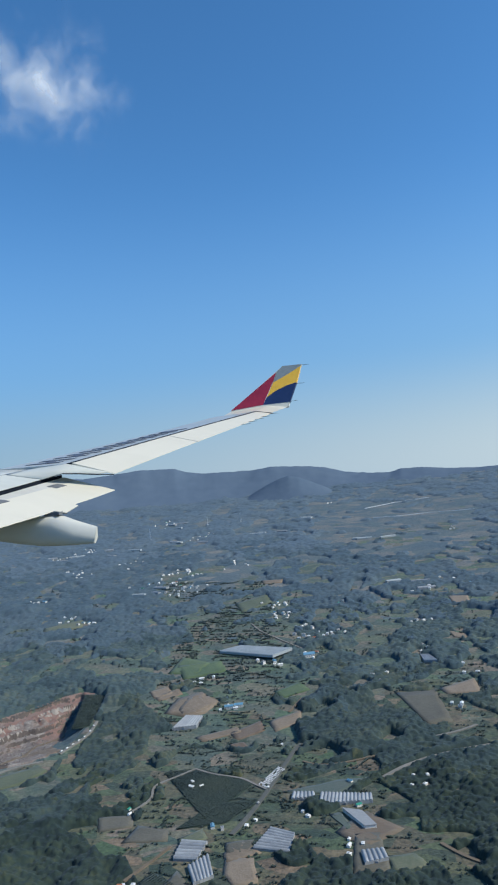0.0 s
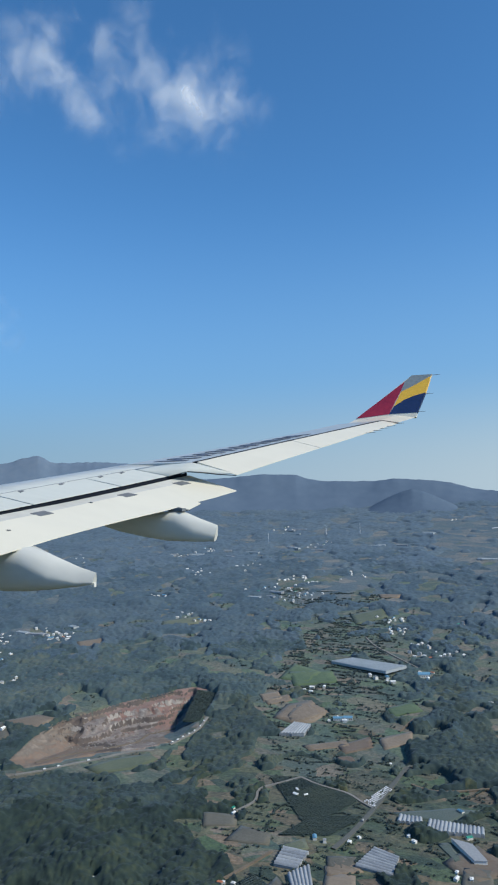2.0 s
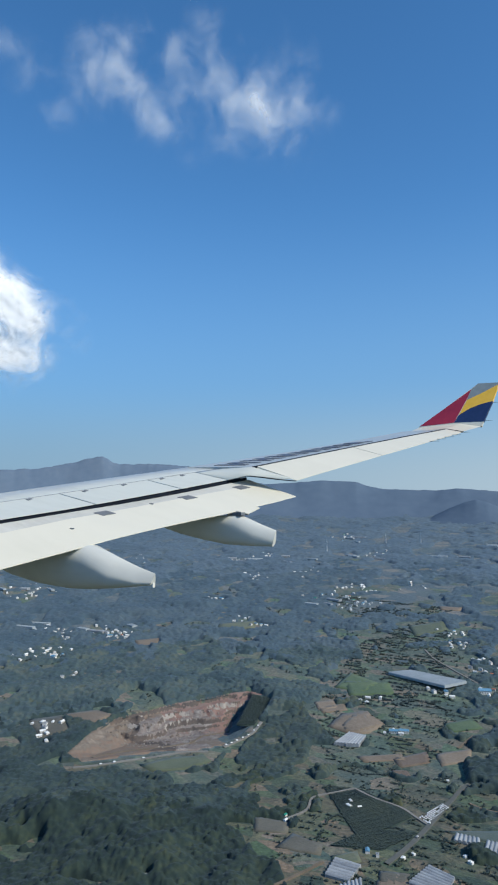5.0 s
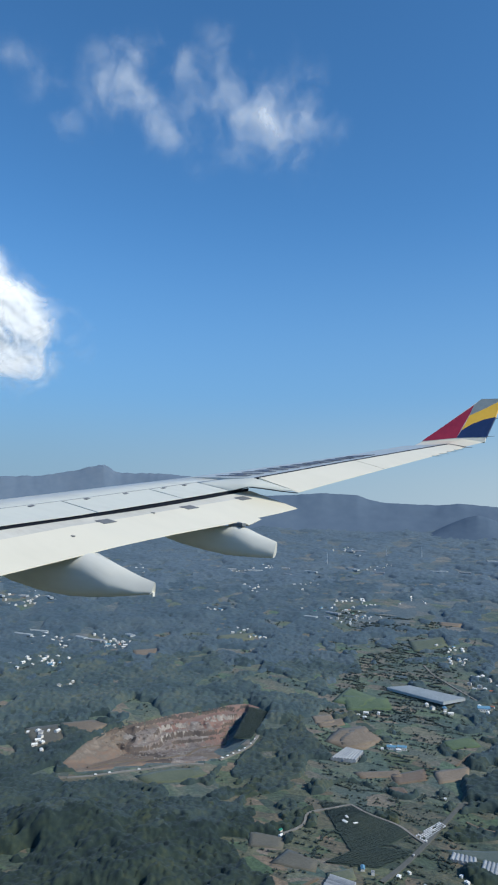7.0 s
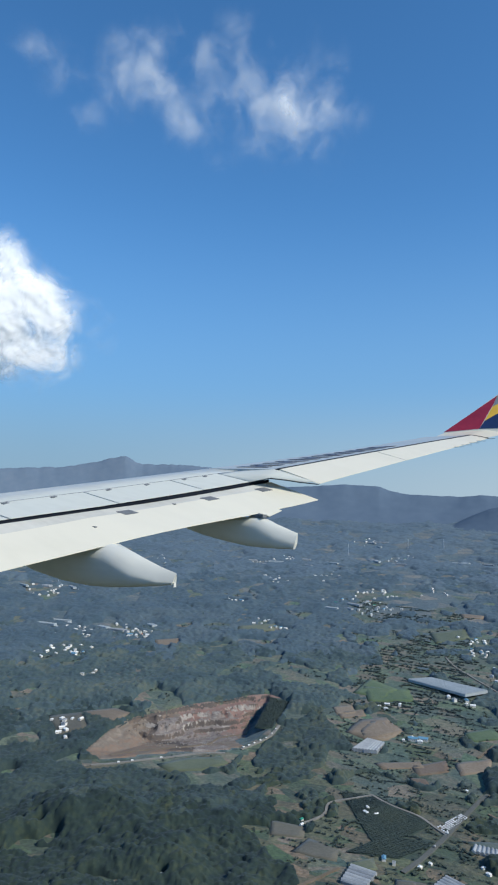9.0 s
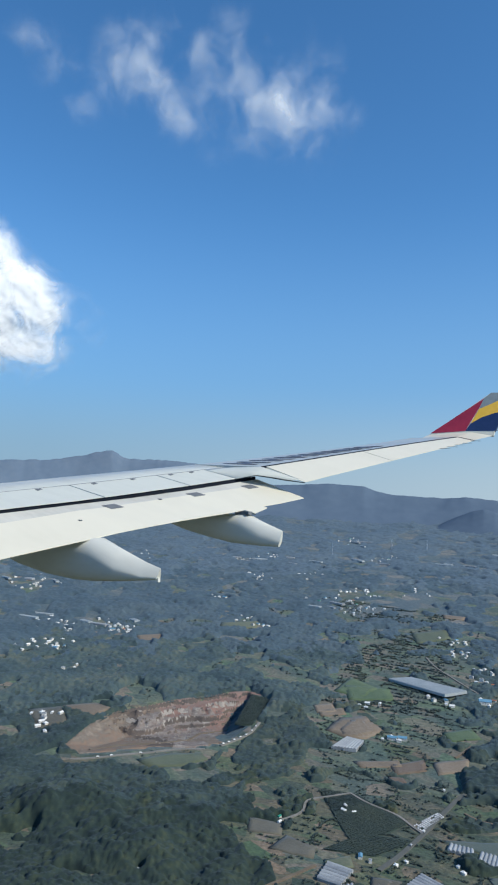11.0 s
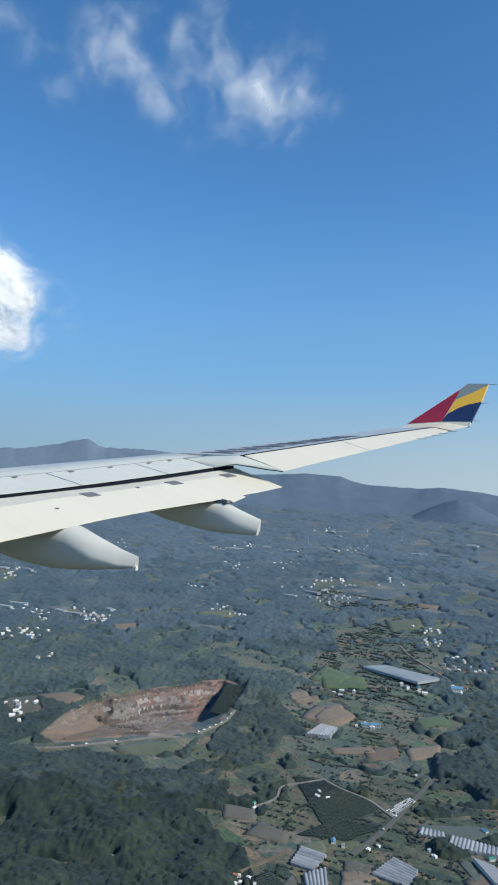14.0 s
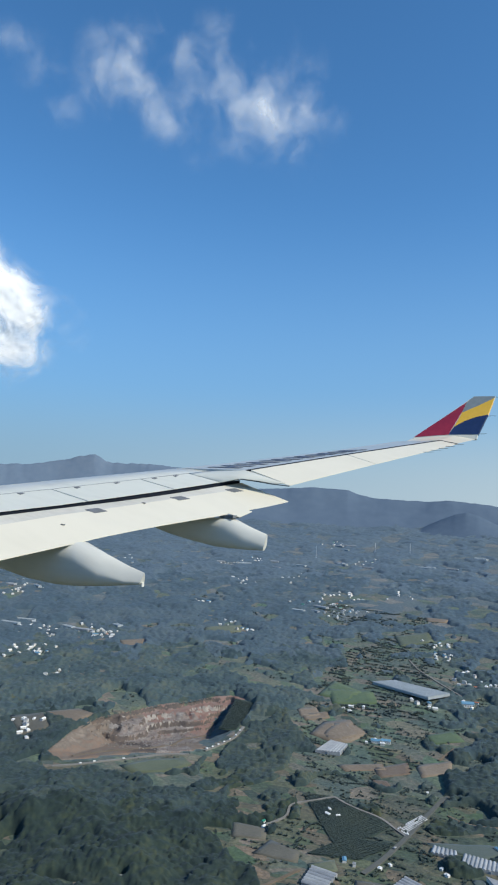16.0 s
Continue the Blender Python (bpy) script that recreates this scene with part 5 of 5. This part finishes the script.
for y in span(5.5, 18.0, 14):
    a, b = gap_up(y, -0.02, -0.04), gap_lo(y, 0.0, 0.02)
    rows.append([(a[0] - 0.3, y, a[2] - 0.06), a, (a[0], y, b[2] - 0.25), (a[0] - 0.3, y, b[2] - 0.25)])
part("flap_slot", loft(rows, closed=True), M["black_and_shade"], plane, "near-black strip painted as the slot's shade")

# flap
rows, rows2 = [], []
for y in span(5.5, 17.98, 16):
    a, m, t = gap_lo(y), flap_mid(y), flap_te(y)
    rows.append([a, m, (m[0], y, m[2] - 0.16), (a[0] + 0.1, y, a[2] - 0.16)])
    rows2.append([(m[0] + 0.004, y, m[2] + 0.004), t, (t[0], y, t[2] - 0.02), (m[0] + 0.004, y, m[2] - 0.2)])
flap = part("flap", loft(rows2, closed=True), M["white_paint"], plane, "white drooped trailing-edge flap")
part("flap_nose", loft(rows, closed=True), M["nose_paint"], flap, "pale grey flap leading strip")


def flap_point(y, s, dz=0.008):
    a, m, t = Vector(gap_lo(y)), Vector(flap_mid(y)), Vector(flap_te(y))
    p = a.lerp(m, s * 2) if s < 0.5 else m.lerp(t, s * 2 - 1)
    return p + Vector((0, 0, dz))


for y in (9.6, 13.32, 15.6, 17.3):
    p = [flap_point(y - 0.16, 0.36), flap_point(y + 0.16, 0.36), flap_point(y + 0.2, 0.56, 0.012), flap_point(y - 0.12, 0.56, 0.012)]
    part("slot_plate", slab(p, (0, 0, 1), 0.012), M["mark"], flap, "dark grey plate")
for y, s in ((12.2, 0.68), (9.9, 0.7), (14.6, 0.5)):
    p = flap_point(y, s)
    bm = bmesh.new()
    box(bm, p.x - 0.05, p.x + 0.05, y - 0.03, y + 0.03, p.z - 0.02, p.z + 0.012)
    part("drain_cap", bm, M["mark"], flap)

# ailerons
for y0, y1 in ((18.03, 21.5), (21.53, 25.70)):
    rows = []
    for y in span(y0, y1, 6):
        a, t = hinge(y, 0, 0.15), aileron_te(y)
        rows.append([a, t, (t[0], y, t[2] - 0.02), (a[0], y, a[2] - 0.14)])
    part("aileron", loft(rows, closed=True), M["white_paint"], plane)
rows = []
for y in span(18.0, 25.8, 8):
    a = hinge(y, 0.012, 0.0)
    rows.append([a, (a[0] + 0.148, y, a[2] - 0.012), (a[0] + 0.148, y, a[2] - 0.08), (a[0], y, a[2] - 0.08)])
part("hinge_seal", loft(rows, closed=True), M["black_and_shade"], plane)
TAIL = [(17.32, *gap_up(17.32)[::2]), (17.50, -10.459, 0.632), (17.70, -10.036, 0.585), (17.85, -9.587, 0.521), (18.02, *aileron_te(18.02, 0.004)[::2])]
rows = []
for y in span(17.32, 18.02, 10):
    bx, bz = (float(np.interp(y, [p[0] for p in TAIL], [p[k] for p in TAIL])) for k in (1, 2))
    f = spoiler_front(y, 0.0, 0.03)
    h = hinge(18.02)
    g = (y - 17.32) / 0.7
    g = g * g * (3 - 2 * g)
    row = []
    for k in range(9):
        u = k / 8
        x = f[0] + (bx - f[0]) * u
        flat = f[2] + (bz - f[2]) * u
        full = float(np.interp(x, [f[0], h[0], aileron_te(18.02)[0]], [f[2], h[2], aileron_te(18.02)[2] + 0.004]))
        row.append((x, y, flat * (1 - g) + full * g if x < bx - 0.001 or y > 17.9 else flat))
    rows.append(row + [(x_, y_, z_ - 0.02) for x_, y_, z_ in row[::-1]])
# thin dark strip painting the shade under the panel's rear edge
strip = []
for q, (y, bx, bz) in enumerate(TAIL):
    strip.append([(bx - 0.06, y, bz - 0.021), (bx - 0.004, y, bz - 0.021), (bx - 0.02, y, bz - 0.042), (bx - 0.06, y, bz - 0.042)])
part("panel_seal", loft(strip, closed=True), M["black_and_shade"], plane)
part("end_panel", loft(rows, closed=True), M["spoiler_paint"], plane, "pale fixed panel between spoilers and aileron", True)

# dark joint between the outer aileron and the tip
ha, hb = Vector(hinge(25.70, 0.004, 0.1)), Vector(aileron_te(25.70))
part("tip_joint", slab([ha, hb, hb + Vector((0.03, 0.09, 0.02)), ha + Vector((0.04, 0.1, 0.022))], (0, -0.2, 1), 0.01), M["black_and_shade"], plane)

# wing tip
tip = [[(-8.72, 25.8, 2.33), (-7.9, 25.8, 2.45), (-6.95, 25.8, 2.49), (-6.2, 25.78, 2.36), (-6.9, 25.8, 2.3), (-8.0, 25.8, 2.25)],
       [(-8.4, 26.4, 2.5), (-7.6, 26.4, 2.6), (-6.75, 26.4, 2.62), (-5.98, 26.4, 2.5), (-6.7, 26.4, 2.44), (-7.8, 26.4, 2.4)],
       [(-8.21, 26.86, 2.68), (-7.4, 26.88, 2.74), (-6.6, 26.9, 2.76), (-5.77, 26.87, 2.62), (-6.6, 26.93, 2.6), (-7.5, 26.92, 2.6)]]
part("wing_tip", loft(tip, closed=True), M["white_paint"], plane)

# winglet with its stripes
ncant = Vector((0.0, 1.0, -0.545)).normalized()
winglet = part("winglet", slab([(-8.21, 26.88, 2.66), (-6.08, 27.81, 4.37), (-5.27, 27.79, 4.34), (-5.75, 26.93, 2.76), (-5.77, 26.85, 2.6)], ncant, 0.09), M["white_paint"], plane)
for colour, word, pts in (
        ("red", "crimson red stripe", [(-8.17, 26.90, 2.71), (-6.33, 27.68, 4.13), (-6.45, 27.47, 3.75), (-6.67, 27.18, 3.21), (-6.84, 26.95, 2.79)]),
        ("silver_grey", "dark silver-grey stripe", [(-6.33, 27.68, 4.13), (-6.08, 27.81, 4.37), (-5.27, 27.79, 4.34), (-5.3, 27.75, 4.27), (-5.82, 27.60, 3.99), (-6.45, 27.44, 3.69)]),
        ("yellow", "golden yellow stripe", [(-6.45, 27.44, 3.69), (-5.82, 27.60, 3.99), (-5.3, 27.75, 4.27), (-5.47, 27.38, 3.58), (-5.9, 27.33, 3.49), (-6.3, 27.25, 3.34), (-6.68, 27.12, 3.1)]),
        ("blue", "navy blue stripe", [(-6.68, 27.12, 3.1), (-6.3, 27.25, 3.34), (-5.9, 27.33, 3.49), (-5.47, 27.38, 3.58), (-5.73, 26.94, 2.78), (-6.84, 26.95, 2.79)])):
    part("stripe", slab(pts, ncant, 0.10), M[colour], winglet, word)

# static wicks
for x, y, z in [(-5.28, 27.78, 4.33), (-5.5, 27.36, 3.55), (-5.74, 26.98, 2.83)] + [aileron_te(q) for q in (23.9, 24.3, 24.7, 25.1, 25.6)]:
    bm = bmesh.new()
    bmesh.ops.create_cone(bm, cap_ends=True, segments=6, radius1=0.012, radius2=0.006, depth=0.34, matrix=Matrix.Translation((x + 0.15, y, z)) @ Matrix.Rotation(radians(90), 4, 'Y'))
    part("static_wick", bm, M["mark"], plane)

# registration on the upper skin, as plain bars
for q in range(6):
    y = 18.25 + q * 0.84
    for f0, f1, w0, w1 in ((0.30, 0.78, 0.0, 0.15), (0.30, 0.78, 0.42, 0.57), (0.48, 0.60, 0.15, 0.42)):
        pts = []
        for f, w in ((f0, w0), (f1, w0), (f1, w1), (f0, w1)):
            a, b = Vector(crown(y + w)), Vector(hinge(y + w))
            p = a.lerp(b, f)
            pts.append((p.x, p.y, p.z + 0.012))
        part("letter_bar", slab(pts, (0, 0, 1), 0.014), M["letter"], plane)

# flap-track fairings


def fairing(y, stations, label):
    """A canoe, boxy under the flap and with a ridged tail behind its edge."""
    edge_x = flap_te(y)[0] - 0.15
    rows = []
    for x, zb, zt, w in stations:
        row = []
        for q in range(32):
            a = 2 * math.pi * q / 32
            c, s = math.cos(a), math.sin(a)
            k = min(1.0, max(0.0, (x - edge_x) / 1.5))
            if s > 0:
                c, s = math.copysign(abs(c) ** (0.62 + 1.0 * k), c), abs(s) ** (0.95 + 0.7 * k)
            else:
                c, s = math.copysign(abs(c) ** 0.7, c), -abs(s) ** 0.95
            h = zt - zb
            u = 0.34 + 0.44 * k
            z = zt - u * h + (u * h * s if s > 0 else (1 - u) * h * s)
            row.append((x + (0.05 * (s + 1) if (x, zb, zt, w) == stations[-1] else 0), y + w * c, z))
        rows.append(row)
    ob = part("flap_track_fairing", loft(rows, closed=True), M["fairing_paint"], plane, label, True)
    ob.data.set_sharp_from_angle(angle=radians(55))
    return ob


fa = fairing(16.04, [(-13.2, -0.75, -0.45, 0.1), (-12.37, -0.88, -0.42, 0.2), (-11.76, -1.04, -0.45, 0.26), (-10.98, -1.18, -0.5, 0.3), (-10.23, -1.29, -0.5, 0.31), (-9.86, -1.30, -0.47, 0.31), (-9.3, -1.31, -0.68, 0.22), (-8.82, -1.3, -0.88, 0.07)], "white canoe fairing under the flap")
fb = fairing(12.04, [(-15.2, -1.6, -1.1, 0.1), (-13.96, -1.91, -1.0, 0.28), (-12.96, -2.06, -1.05, 0.35), (-12.0, -2.12, -1.1, 0.38), (-11.35, -2.1, -1.1, 0.38), (-10.6, -2.03, -1.33, 0.32), (-9.95, -1.95, -1.54, 0.18), (-9.62, -1.91, -1.65, 0.07)], "white canoe fairing under the flap")
for owner, x, y, z in ((fa, -9.95, 16.04, -0.44),):
    bm = bmesh.new()
    box(bm, x - 0.15, x + 0.28, y - 0.2, y + 0.2, z - 0.06, z + 0.02)
    part("fairing_bracket", bm, M["mark"], owner, "dark bracket")
ta, tb = Vector(flap_te(15.95)), Vector(flap_te(16.55))
part("flap_tab", slab([ta, tb, tb + Vector((0.16, 0.0, -0.05)), ta + Vector((0.30, 0.1, -0.08))], (0.2, -0.2, 1), 0.02), M["white_paint"], flap)
bm = bmesh.new()
box(bm, -9.62, -9.55, 12.0, 12.08, -1.95, -1.86)
part("tail_stub", bm, M["fairing_paint"], fb)

# body of the aircraft beside the seat
rows = []
for x in (-34, -20, -8, 4, 14):
    rows.append([(x, -3.3 + 2.82 * math.cos(2 * math.pi * q / 48), -0.8 + 2.82 * math.sin(2 * math.pi * q / 48)) for q in range(48)])
part("fuselage", loft(rows, closed=True), M["white_paint"], plane, "plain white fuselage side", True)
